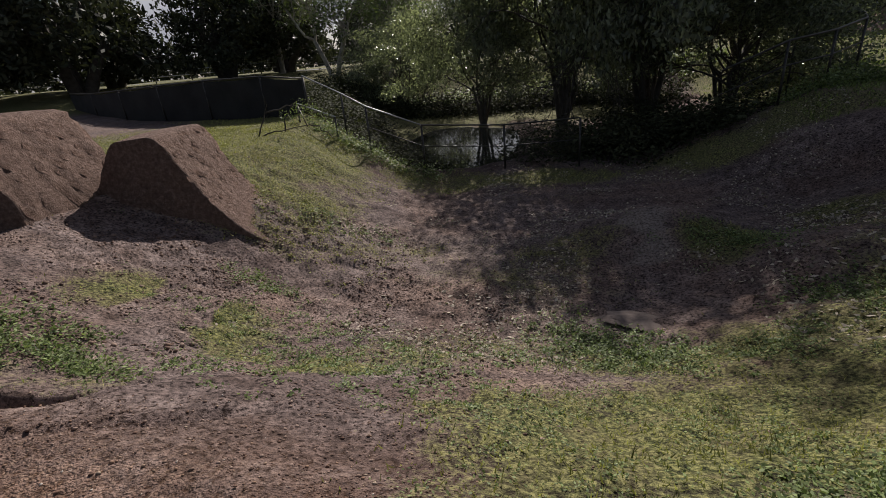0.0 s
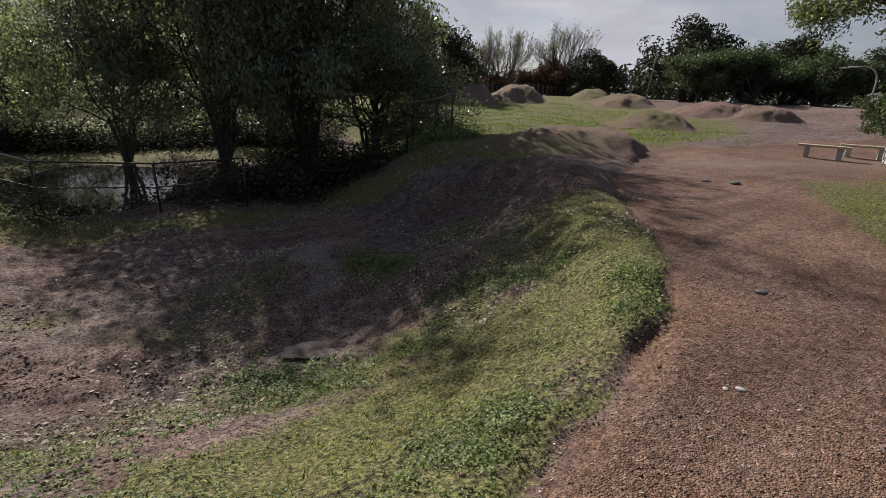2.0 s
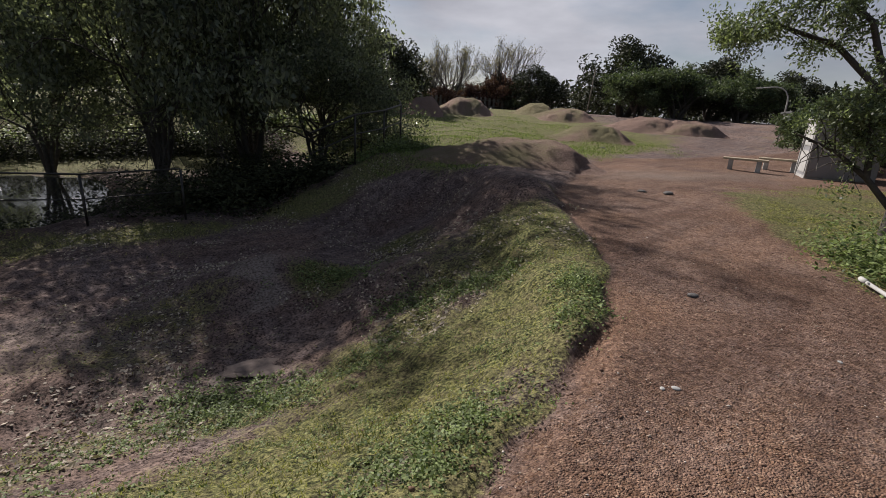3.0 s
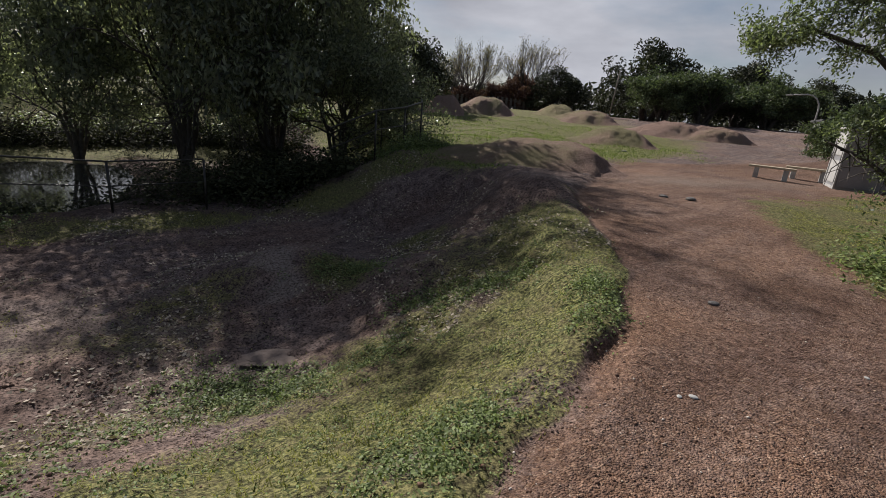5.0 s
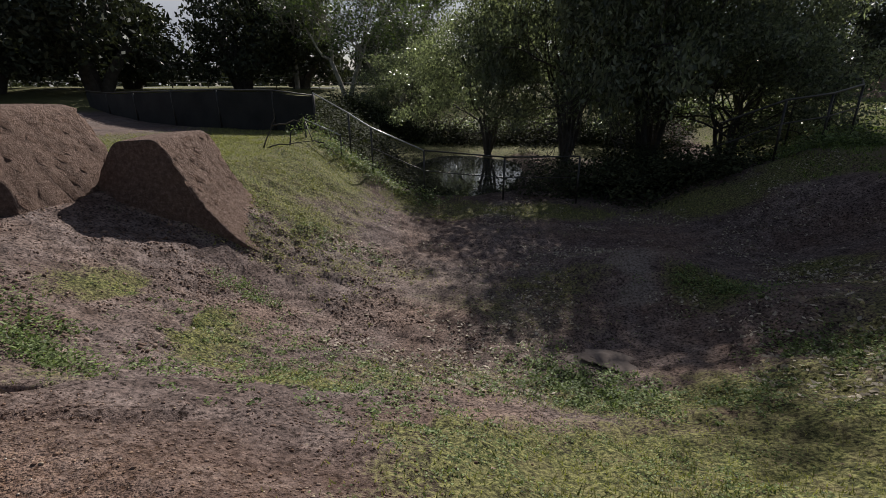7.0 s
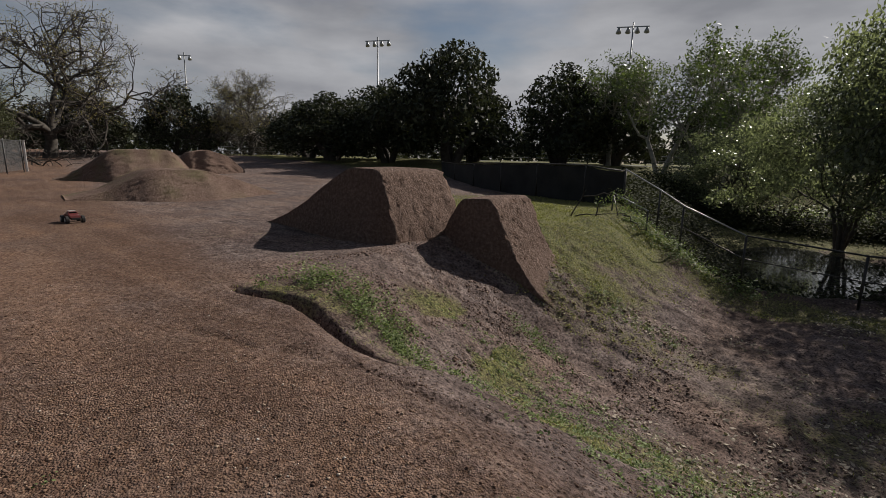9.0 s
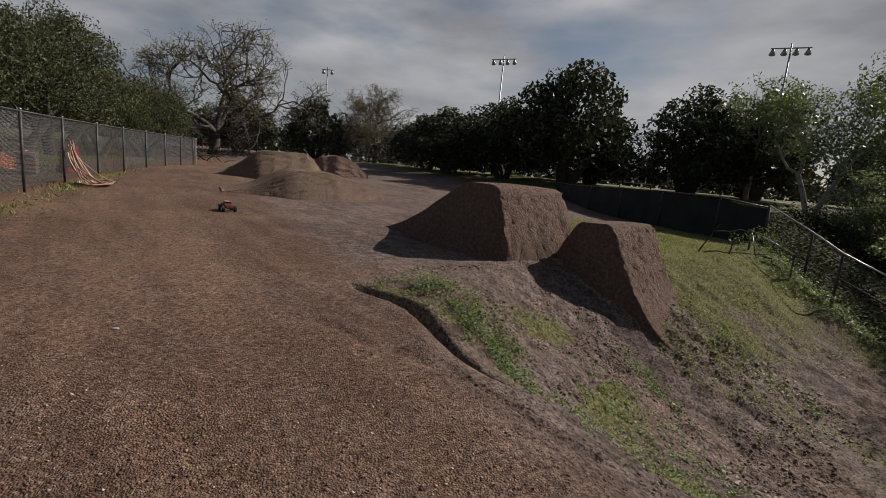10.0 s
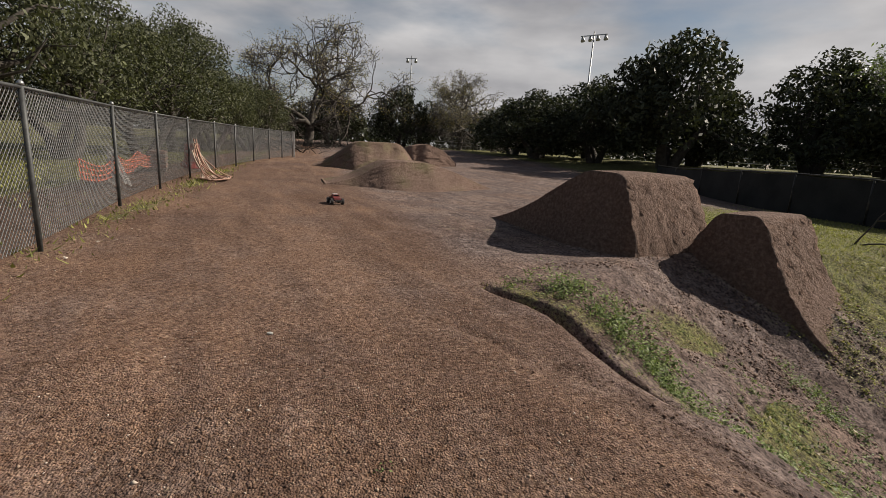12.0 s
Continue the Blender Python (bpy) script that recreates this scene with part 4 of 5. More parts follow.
for k, (x, y) in enumerate(LINE):
    pipe("post", [(x, y, gz(x, y) - 0.2), (x, y, fence_z(x) + F_TOP + 0.02)], 0.028 if k else 0.034, M_POST, chain_fence)
    part("cap", Geo().tube([(x, y, fence_z(x) + F_TOP + 0.02), (x, y, fence_z(x) + F_TOP + 0.05), (x, y, fence_z(x) + F_TOP + 0.07)], [0.037, 0.034, 0.012], 8).mesh("cap", M_GALV, True), chain_fence)
for (ax, ay), (bx, by) in zip(LINE, LINE[1:]):
    pipe("top_rail", [(ax, ay, fence_z(ax) + F_TOP), (bx, by, fence_z(bx) + F_TOP)], 0.018, M_POST, chain_fence)
    length = math.hypot(bx - ax, by - ay)
    ux, uy = (bx - ax) / length, (by - ay) / length
    wires = Geo()
    high = F_TOP - 0.02
    step = 0.075
    lo = -int(high / step) - 1
    for fam in (0, 1):
        for k in range(lo, int(length / step) + 1):
            s0, s1 = k * step, k * step + high
            h0, h1 = 0.0, high
            if s0 < 0:
                h0, s0 = -s0, 0.0
            if s1 > length:
                h1, s1 = high - (s1 - length), length
            if h1 - h0 < 0.03:
                continue
            ends = []
            for q in range(5):
                f = q / 4
                s = s0 + (s1 - s0) * f
                h = h0 + (h1 - h0) * f
                h = high - h if fam else h
                x, y = ax + ux * s, ay + uy * s
                bow = 0.02 * math.sin(math.pi * s / length) * math.sin(math.pi * h / high)
                ends.append((x - uy * (0.036 + bow + 0.003 * fam), y + ux * (0.036 + bow + 0.003 * fam), fence_z(x) + 0.03 + h))
            wires.tube(ends, [0.0042] * 5, 3, False)
    part("wire_mesh", wires.mesh("wire_mesh", M_WIRE), chain_fence)
white_post = tagged(new("gate_post"), "white painted gate post at the end of the fence", "post")
x, y = LINE[-1]
part("shaft", bevelled(Geo().box(x - 0.5, y + 0.12, fence_z(x) + 0.8, 0.5, 0.12, 1.75).mesh("shaft", M_WHITE), 0.02), white_post)
part("cap", bevelled(Geo().box(x - 0.5, y + 0.12, fence_z(x) + 1.70, 0.56, 0.18, 0.05).mesh("cap", M_WHITE), 0.01), white_post)


# ---- sports light masts ----
def mast(label, x, y, top, heads, turn):
    root = tagged(new("light_mast"), label, "light mast", "sports ground light masts")
    z = gz(x, y)
    part("pole", Geo().tube([(0, 0, -0.3), (0, 0, 1.0), (0, 0, top - z)], [0.17, 0.15, 0.08], 10).mesh("pole", M_GALV, True), root)
    half = 0.8 * heads / 2
    part("crossarm", bevelled(Geo().box(0, 0, top - z - 0.5, half * 2 + 0.5, 0.12, 0.12).mesh("crossarm", M_GALV), 0.02), root)
    for k in range(heads):
        u = -half + half * 2 * k / (heads - 1)
        part("floodlight", Geo().tube([(u, 0.05, top - z - 0.55), (u, 0.12, top - z - 0.8), (u, 0.30, top - z - 1.05), (u, 0.34, top - z - 1.1)], [0.10, 0.22, 0.34, 0.30], 10).mesh("floodlight", M_GALV, True), root)
    root.matrix_basis = pose(x, y, z, 0, 0, turn)
    return root


mast("tall steel mast with a crossarm of four floodlights", -59.311, 38.469, 18.1, 4, 35)
mast("tall steel mast with a crossarm of four floodlights", -30.787, 56.412, 18.1, 4, 35)
mast("distant steel mast with two floodlights", -92.029, 20.824, 18.1, 2, 60)

# ---- benches and shed ----
def bench(x, y, turn):
    root = tagged(new("bench"), "plain backless bench with a pale plank seat on two blocks", "bench", "benches by the path")
    part("seat", bevelled(Geo().box(0, 0, 0.42, 1.45, 0.36, 0.07).mesh("seat", M_PLANK), 0.012), root)
    for s in (-0.45, 0.45):
        part("leg", bevelled(Geo().box(s, 0, 0.17, 0.16, 0.30, 0.44).mesh("leg", M_CONC), 0.015), root)
    root.matrix_basis = pose(x, y, gz(x, y), 0, 0, turn)


bench(19.1, 9.75, -63)
bench(21.0, 9.4, -63)

shed = tagged(new("shed"), "grey plastic storage shed with a white panelled door end", "shed")
part("body", bevelled(Geo().box(0, 0, 0.98, 1.9, 1.5, 1.86).mesh("body", M_SHED), 0.03), shed)
part("roof", bevelled(Geo().box(0.0, 0, 1.96, 2.0, 1.6, 0.09).mesh("roof", M_DOOR), 0.03), shed, "pale overhanging roof edge")
part("skid", bevelled(Geo().box(0, 0, 0.03, 1.95, 1.4, 0.10).mesh("skid", M_DOOR), 0.01), shed)
for z in (0.55, 1.45):
    part("door_panel", bevelled(Geo().box(-0.965, 0.0, z, 0.03, 1.1, 0.74).mesh("door_panel", M_DOOR), 0.01), shed, "white door panel")
for y in (-0.72, 0.72):
    part("corner_strip", bevelled(Geo().box(-0.96, y, 0.98, 0.05, 0.09, 1.84).mesh("corner_strip", M_DOOR), 0.01), shed, "white corner strip")
for z in (0.3, 1.0, 1.7):
    part("hinge", bevelled(Geo().box(-0.985, -0.66, z, 0.03, 0.06, 0.14).mesh("hinge", M_POST), 0.005), shed)
part("handle", Geo().tube([(-0.99, 0.42, 0.95), (-1.05, 0.42, 0.97), (-1.05, 0.42, 1.13), (-0.99, 0.42, 1.15)], [0.015] * 4, 6).mesh("handle", M_POST, True), shed)
shed.matrix_basis = pose(20.6, 7.5, gz(20.6, 7.5) - 0.02, 0, 0, -57)

M_WOODPOLE = plain("grey_pole_wood", (0.08, 0.065, 0.05), (0.17, 0.14, 0.11), 6.0, 0.85, 0, 0.4, 60)
leaning_pole = tagged(new("pole"), "thin weathered wooden pole leaning to one side", "pole")
x, y = from_eye(25.0, 23.0, 46)
part("shaft", Geo().tube([(x, y, gz(x, y) - 0.3), (x + 0.25, y - 0.2, gz(x, y) + 4.2)], [0.06, 0.05], 8).mesh("shaft", M_WOODPOLE, True), leaning_pole)


# ---- low plants, stones and clods on the ground ----
def scatter(rng, count, lo, hi, weight):
    """Random places in a box of the plan, kept in proportion to a weight 0..1."""
    x = rng.uniform(lo[0], hi[0], count)
    y = rng.uniform(lo[1], hi[1], count)
    keep = rng.random(count) < weight(x, y)
    return x[keep], y[keep]


def closeness(x, y, reach):
    return np.clip(1.15 - np.hypot(x - 0.2, y - 0.5) / reach, 0, 1) ** 1.3


def blades(rng, x, y, tall, wide, lean=0.6):
    n = len(x)
    z = height(x, y) - 0.01
    base = np.stack([x, y, z], -1)
    w = rng.uniform(0, 2 * math.pi, n)
    side = np.stack([np.cos(w), np.sin(w), np.zeros(n)], -1) * (wide * rng.uniform(0.6, 1.4, n))[:, None]
    tip = base + np.stack([rng.normal(0, lean, n), rng.normal(0, lean, n), np.ones(n)], -1) * (tall * rng.uniform(0.4, 1.3, n))[:, None]
    return np.stack([base - side, base + side, tip], 1).reshape(-1, 3)


rng = np.random.default_rng(101)
bx, by = scatter(rng, 480000, (-8, -3), (9, 13), lambda x, y: closeness(x, y, 9.0) * np.clip(grass_mask(x, y) * 1.15 - 0.12, 0, 1))
tuft = rng.random(len(bx)) < 0.12 + 1.1 * smooth(0.36, 0.62, fbm(bx, by, 0.7, 151, 3))
tagged(new("grass", quads_mesh("grass", blades(rng, bx[tuft], by[tuft], 0.036, 0.005), M_BLADE, 3)), "short worn green grass on the slopes", "grass", kind="stuff")
tagged(new("dry_grass", quads_mesh("dry_grass", blades(rng, bx[~tuft], by[~tuft], 0.018, 0.003, 1.0), M_STRAW, 3)), "dry straw-coloured grass blades", "grass", kind="stuff")
bx, by = scatter(rng, 160000, (5.5, 9.5), (24, 34), lambda x, y: np.clip(grass_mask(x, y) - 0.2, 0, 1) * np.clip(1.3 - np.hypot(x, y) / 34, 0, 1))
tagged(new("grass", quads_mesh("grass", blades(rng, bx, by, 0.08, 0.014), M_MEADOW, 3)), "bright green meadow grass between the jumps", "grass", kind="stuff")
bx, by = scatter(rng, 120000, (-14, 7), (4, 17), lambda x, y: np.clip(grass_mask(x, y) - 0.15, 0, 1) * 0.8)
tagged(new("grass", quads_mesh("grass", blades(rng, bx, by, 0.05, 0.008), M_BLADE, 3)), "rough green grass beside the creek rail", "grass", kind="stuff")
bx, by = scatter(rng, 60000, (-45, -12), (-3, -2.0), lambda x, y: np.clip(grass_mask(x, y), 0, 1) * 0.8)
tagged(new("grass", quads_mesh("grass", blades(rng, bx, by, 0.09, 0.016), M_BLADE, 3)), "mown green grass behind the chain-link fence", "grass", kind="stuff")


def weed_leaves(rng, x, y, per, spread, size, tall):
    """Low rosettes of small leaves."""
    cx, cy = np.repeat(x, per), np.repeat(y, per)
    n = len(cx)
    k = rng.uniform(0.5, 1.5, len(x)).repeat(per)
    px, py = cx + rng.normal(0, spread, n) * k, cy + rng.normal(0, spread, n) * k
    c = np.stack([px, py, height(px, py) + tall * k * rng.random(n) ** 1.5], -1)
    a = rng.normal(0, 1, (n, 3))
    a[:, 2] = np.abs(a[:, 2]) * 0.5
    a /= np.linalg.norm(a, axis=1, keepdims=True)
    b = np.cross(a, np.array([0.0, 0.0, 1.0]) + rng.normal(0, 0.35, (n, 3)))
    b /= np.linalg.norm(b, axis=1, keepdims=True) + 1e-9
    s = (size * rng.uniform(0.6, 1.4, n))[:, None]
    return np.stack([c - a * s, c + b * s * 0.55, c + a * s, c - b * s * 0.55], 1).reshape(-1, 3)


wx1, wy1 = scatter(rng, 34000, (-7, -1), (8, 10), lambda x, y: closeness(x, y, 9.5) * np.clip(grass_mask(x, y) - 0.05, 0, 1) * smooth(0.40, 0.60, fbm(x, y, 0.45, 171, 3)))
tagged(new("weeds", quads_mesh("weeds", weed_leaves(rng, wx1, wy1, 14, 0.036, 0.0085, 0.034), M_WEED)), "low broad-leaved weeds in the turf", "weeds", kind="stuff")


def bank_weeds(label, line, count, per, spread, size, tall, seed, jitter=0.14, mat=M_WEED):
    """A patch of taller weeds along a line of the plan."""
    r = np.random.default_rng(seed)
    t = r.random(count) * (len(line) - 1)
    k = np.minimum(t.astype(int), len(line) - 2)
    p = np.array(line)
    q = p[k] + (p[k + 1] - p[k]) * (t - k)[:, None] + r.normal(0, jitter, (count, 2))
    return tagged(new("weed_patch", quads_mesh("weed_patch", weed_leaves(r, q[:, 0], q[:, 1], per, spread, size, tall), mat)), label, "weeds", kind="stuff")


vx1, vy1 = scatter(rng, 20000, (5.2, 0.5), (17, 7), lambda x, y: np.clip(grass_mask(x, y) - 0.12, 0, 1) * smooth(0.38, 0.6, fbm(x, y, 0.8, 181, 3)))
tagged(new("weeds", quads_mesh("weeds", weed_leaves(rng, vx1, vy1, 7, 0.06, 0.012, 0.03), M_BLADE)), "low weeds and sparse grass beside the path", "weeds", kind="stuff")
lx2, ly2 = scatter(rng, 16000, (-10, 6.2), (-2, 13), lambda x, y: np.clip(grass_mask(x, y) - 0.1, 0, 1) * smooth(0.40, 0.60, fbm(x, y, 0.7, 185, 3)))
tagged(new("weeds", quads_mesh("weeds", weed_leaves(rng, lx2, ly2, 8, 0.06, 0.017, 0.05), M_BLADE)), "rough tufts of grass on the slope below the railing", "weeds", kind="stuff")
bank_weeds("leafy green weeds overhanging the washed-out bank", [(-4.685, 2.342), (-4.227, 2.681), (-3.822, 2.872), (-3.47, 2.963)], 46, 80, 0.075, 0.016, 0.17, 201, 0.20)
bank_weeds("leafy green weeds down the eroded slope", [(-3.421, 2.912), (-3.125, 2.755), (-2.726, 2.696)], 34, 60, 0.065, 0.014, 0.12, 202, 0.12)
bank_weeds("scattered weeds on the bare slope", [(-2.7, 3.2), (-2.2, 3.5), (-1.2, 3.4), (-0.2, 3.3)], 150, 16, 0.035, 0.013, 0.045, 203, 0.34)
bank_weeds("weeds at the foot of the earth take-off", [(-3.96, 5.576), (-3.562, 5.466), (-3.162, 5.457)], 46, 24, 0.045, 0.016, 0.08, 204, 0.12)
bank_weeds("weeds along the side of the earth take-off", [(-4.215, 7.482), (-3.409, 7.763), (-2.607, 7.845)], 60, 20, 0.05, 0.018, 0.07, 205, 0.2)
bank_weeds("bright weeds on the hump in the bowl", [(2.2, 7.7), (2.6, 7.3), (2.9, 7.0)], 80, 24, 0.06, 0.018, 0.07, 206, 0.22)
bank_weeds("shaded weeds along the foot of the slope", [(-0.6, 4.5), (0.6, 4.6), (1.6, 4.5), (2.4, 4.6)], 150, 22, 0.05, 0.015, 0.07, 207, 0.22)
bank_weeds("dark green weeds at the lip of the path", [(3.0, 2.75), (3.35, 3.05), (3.7, 3.5)], 90, 26, 0.05, 0.014, 0.08, 208, 0.12)
bank_weeds("fresh green clump on the near slope", [(1.0, 2.1), (1.5, 2.25), (2.0, 2.4)], 120, 26, 0.04, 0.012, 0.06, 209, 0.14)
bank_weeds("low weeds over the shaded floor of the bowl", [(0.25, 5.3), (0.7, 5.05), (1.2, 4.75)], 150, 24, 0.05, 0.017, 0.07, 215, 0.28)
bank_weeds("shaded green weeds on the far side of the bowl", [(2.8, 5.7), (3.2, 5.2), (3.5, 4.8), (3.9, 4.6)], 170, 24, 0.05, 0.017, 0.06, 216, 0.22)
bank_weeds("small green weeds dotted over the bare slope", [(-3.5, 4.3), (-2.8, 4.6), (-2.1, 4.5), (-1.4, 3.9), (-0.7, 4.3)], 230, 15, 0.03, 0.014, 0.045, 217, 0.42)
bank_weeds("dry tufts on the crumbling slope below the take-off", [(-4.4, 6.6), (-3.8, 7.4), (-3.0, 7.0), (-2.4, 6.4)], 120, 14, 0.035, 0.015, 0.05, 218, 0.4, M_BLADE)
bank_weeds("leafy bright green weeds at the edge of the path", [(6.5, 1.75), (6.9, 2.1), (7.3, 2.35), (7.7, 2.5)], 60, 60, 0.16, 0.028, 0.42, 212, 0.22)
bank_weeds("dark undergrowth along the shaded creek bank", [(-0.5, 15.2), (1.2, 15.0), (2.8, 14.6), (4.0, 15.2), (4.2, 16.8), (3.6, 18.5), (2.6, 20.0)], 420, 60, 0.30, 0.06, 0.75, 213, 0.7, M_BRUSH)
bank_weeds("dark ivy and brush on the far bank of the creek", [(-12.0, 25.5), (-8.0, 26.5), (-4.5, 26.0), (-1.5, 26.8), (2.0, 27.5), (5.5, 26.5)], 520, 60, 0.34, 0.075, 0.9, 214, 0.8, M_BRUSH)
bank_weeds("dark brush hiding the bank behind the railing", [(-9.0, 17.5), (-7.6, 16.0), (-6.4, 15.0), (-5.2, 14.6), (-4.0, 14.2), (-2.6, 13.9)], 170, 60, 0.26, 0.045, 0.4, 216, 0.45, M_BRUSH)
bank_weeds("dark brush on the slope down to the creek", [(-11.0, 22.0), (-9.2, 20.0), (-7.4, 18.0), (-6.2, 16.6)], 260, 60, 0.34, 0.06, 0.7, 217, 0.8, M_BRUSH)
bank_weeds("sunlit leafy brush beyond the creek trees", [(-13.0, 31.5), (-7.0, 33.0), (-1.0, 33.5), (5.0, 32.0), (8.0, 28.0)], 260, 50, 0.34, 0.075, 0.7, 215, 0.9)
bank_weeds("weeds round the foot of the curved railing", [(5.6, 13.9), (6.6, 14.3), (7.6, 15.0), (8.3, 14.8)], 150, 26, 0.12, 0.035, 0.35, 210, 0.25)
bank_weeds("tall weeds below the creek railing", [(-6.6, 13.3), (-5.4, 12.7), (-4.2, 12.4), (-2.8, 12.5)], 150, 26, 0.10, 0.03, 0.28, 211, 0.22)


def pebbles(name, label, rng, x, y, size, mat, squash=0.6, sink=0.25):
    """Many small six-cornered stones in one mesh."""
    n = len(x)
    z = height(x, y)
    s = size * rng.uniform(0.5, 1.0, n) ** 1.5 * rng.choice([1, 1, 1, 1.8], n)
    w = rng.uniform(0, 2 * math.pi, n)
    cx, sx = np.cos(w), np.sin(w)
    shape = np.array([(1, 0, 0), (0, 0.75, 0.1), (-0.9, 0.1, 0), (0.1, -0.8, -0.1), (0.05, 0.1, squash), (0, 0, -squash)])
    v = shape[None] * (1 + rng.normal(0, 0.18, (n, 6, 3))) * s[:, None, None]
    vx = v[..., 0] * cx[:, None] - v[..., 1] * sx[:, None]
    vy = v[..., 0] * sx[:, None] + v[..., 1] * cx[:, None]
    co = np.stack([vx + x[:, None], vy + y[:, None], v[..., 2] + (z + s * sink)[:, None]], -1).reshape(-1, 3)
    tri = np.array([(0, 1, 4), (1, 2, 4), (2, 3, 4), (3, 0, 4), (1, 0, 5), (2, 1, 5), (3, 2, 5), (0, 3, 5)])
    idx = (tri[None] + 6 * np.arange(n)[:, None, None]).reshape(-1, 3).astype(np.int32)
    me = bpy.data.meshes.new(name)
    me.vertices.add(len(co))
    me.vertices.foreach_set("co", co.astype(np.float32).ravel())
    me.loops.add(idx.size)
    me.loops.foreach_set("vertex_index", idx.ravel())
    me.polygons.add(len(idx))
    me.polygons.foreach_set("loop_start", np.arange(0, idx.size, 3, dtype=np.int32))
    me.polygons.foreach_set("loop_total", np.full(len(idx), 3, np.int32))
    me.materials.append(mat)
    me.update(calc_edges=True)
    return tagged(new(name, me), label, name, kind="stuff")


def island_stone(name, stops, rough=0.85):
    m, n, l, b = material(name, rough)
    l.new(node_ramp(n, l, n.new("ShaderNodeNewGeometry").outputs["Random Per Island"], stops), b.inputs["Base Color"])
    b.inputs["Specular IOR Level"].default_value = 0.2
    return m


M_GRAVEL = island_stone("gravel_stone", ((0.0, (0.085, 0.050, 0.037)), (0.35, (0.16, 0.095, 0.067)), (0.75, (0.255, 0.162, 0.108)), (0.93, (0.36, 0.275, 0.20)), (1.0, (0.62, 0.56, 0.49))))
M_CLOD = island_stone("earth_clod", ((0.0, (0.085, 0.055, 0.042)), (0.5, (0.17, 0.112, 0.085)), (1.0, (0.27, 0.195, 0.155))), 0.95)


def bare(x, y):
    return np.clip(1 - 1.3 * grass_mask(x, y), 0, 1)


rng = np.random.default_rng(303)
px, py = scatter(rng, 115000, (-7.5, -2.8), (8, 6), lambda x, y: closeness(x, y, 6.5) * bare(x, y) * np.clip(path_side(x, y) + smooth(2.7, 1.6, y) * smooth(1.0, -0.3, x), 0, 1))
pebbles("gravel", "loose reddish brown gravel on the trodden path", rng, px, py, 0.0075, M_GRAVEL)
px, py = scatter(rng, 5000, (0.8, 0.8), (7, 6), lambda x, y: np.exp(-(line_dist(x + 0.1, y - 0.12, PATH_EDGE)[0] / 0.16) ** 2) * closeness(x, y, 7))
pebbles("gravel", "coarse gravel washed along the edge of the path", rng, px, py, 0.014, M_GRAVEL)
px, py = scatter(rng, 150000, (-7.5, 1.8), (6.5, 11), lambda x, y: closeness(x, y, 9.5) * (0.15 + 0.85 * bare(x, y)) * 0.75 * smooth(0.42, 0.6, fbm(x, y, 0.7, 55, 3)))
pebbles("clods", "crumbled earth clods on the slopes of the bowl", rng, px, py, 0.0095, M_CLOD, 0.6, 0.1)
px, py = scatter(rng, 5000, (-6.6, 4.0), (-3.6, 8.0), lambda x, y: 0.5 * np.ones(len(x)))
pebbles("clods", "loose clods fallen round the earth jumps", rng, px, py, 0.015, M_CLOD, 0.8, 0.0)
px, py = scatter(rng, 9000, (-5.6, 3.0), (-0.4, 8.2), lambda x, y: bare(x, y) * smooth(0.44, 0.6, fbm(x, y, 0.5, 57, 3)))
pebbles("clods", "lumps of broken earth on the worn slope", rng, px, py, 0.021, M_CLOD, 0.7, 0.1)
px, py = scatter(rng, 5000, (-25, -3.2), (-4, -1.6), lambda x, y: np.exp(-(((y + 2.6 + 0.02 * np.abs(x + 6)) / 0.3) ** 2)))
pebbles("leaf_litter", "pale leaf litter and grit along the fence", rng, px, py, 0.022, M_GRAVEL, 0.3, 0.0)

M_LITTER = leaf_material("fallen_leaf", (0.12, 0.10, 0.075), (0.42, 0.36, 0.29), 0.7, 0.2)
lx1, ly1 = scatter(rng, 26000, (-3.5, 4.2), (6.5, 13.5), lambda x, y: 0.9 * smooth(0.48, 0.66, fbm(x, y, 1.0, 161, 3)))
lv = weed_leaves(rng, lx1, ly1, 1, 0.02, 0.03, 0.012)
tagged(new("leaf_litter", quads_mesh("leaf_litter", lv, M_LITTER)), "pale fallen leaves scattered over the shaded bowl", "leaf litter", kind="stuff")

# single stones on the path
for x, y, s in ((2.87, 1.86, 0.02), (2.80, 1.90, 0.014), (4.4, 2.7, 0.04), (9.2, 6.2, 0.09), (8.9, 6.6, 0.07), (-3.7, -0.3, 0.02), (18.0, 15.5, 0.10), (3.6, 1.0, 0.014), (4.1, 1.5, 0.014)):
    r = np.random.default_rng(int(x * 100) + 900)
    bm = bmesh.new()
    bmesh.ops.create_icosphere(bm, subdivisions=2, radius=s)
    for v in bm.verts:
        v.co *= 1 + 0.22 * noise.noise(v.co * (2.2 / s) * 0.4 + Vector((x, y, 0)))
        v.co.z *= 0.45
        v.co.x *= 1.35
    me = bpy.data.meshes.new("stone")
    bm.to_mesh(me)
    bm.free()
    me.materials.append(M_CONC if s < 0.03 else M_ROCK)
    ob = tagged(new("stone", me), "small pale stone lying on the earth" if s < 0.03 else "dark rock half sunk in the path", "stone", "loose stones")
    ob.matrix_basis = pose(x, y, gz(x, y) + s * 0.2, 0, 0, r.uniform(0, 360))


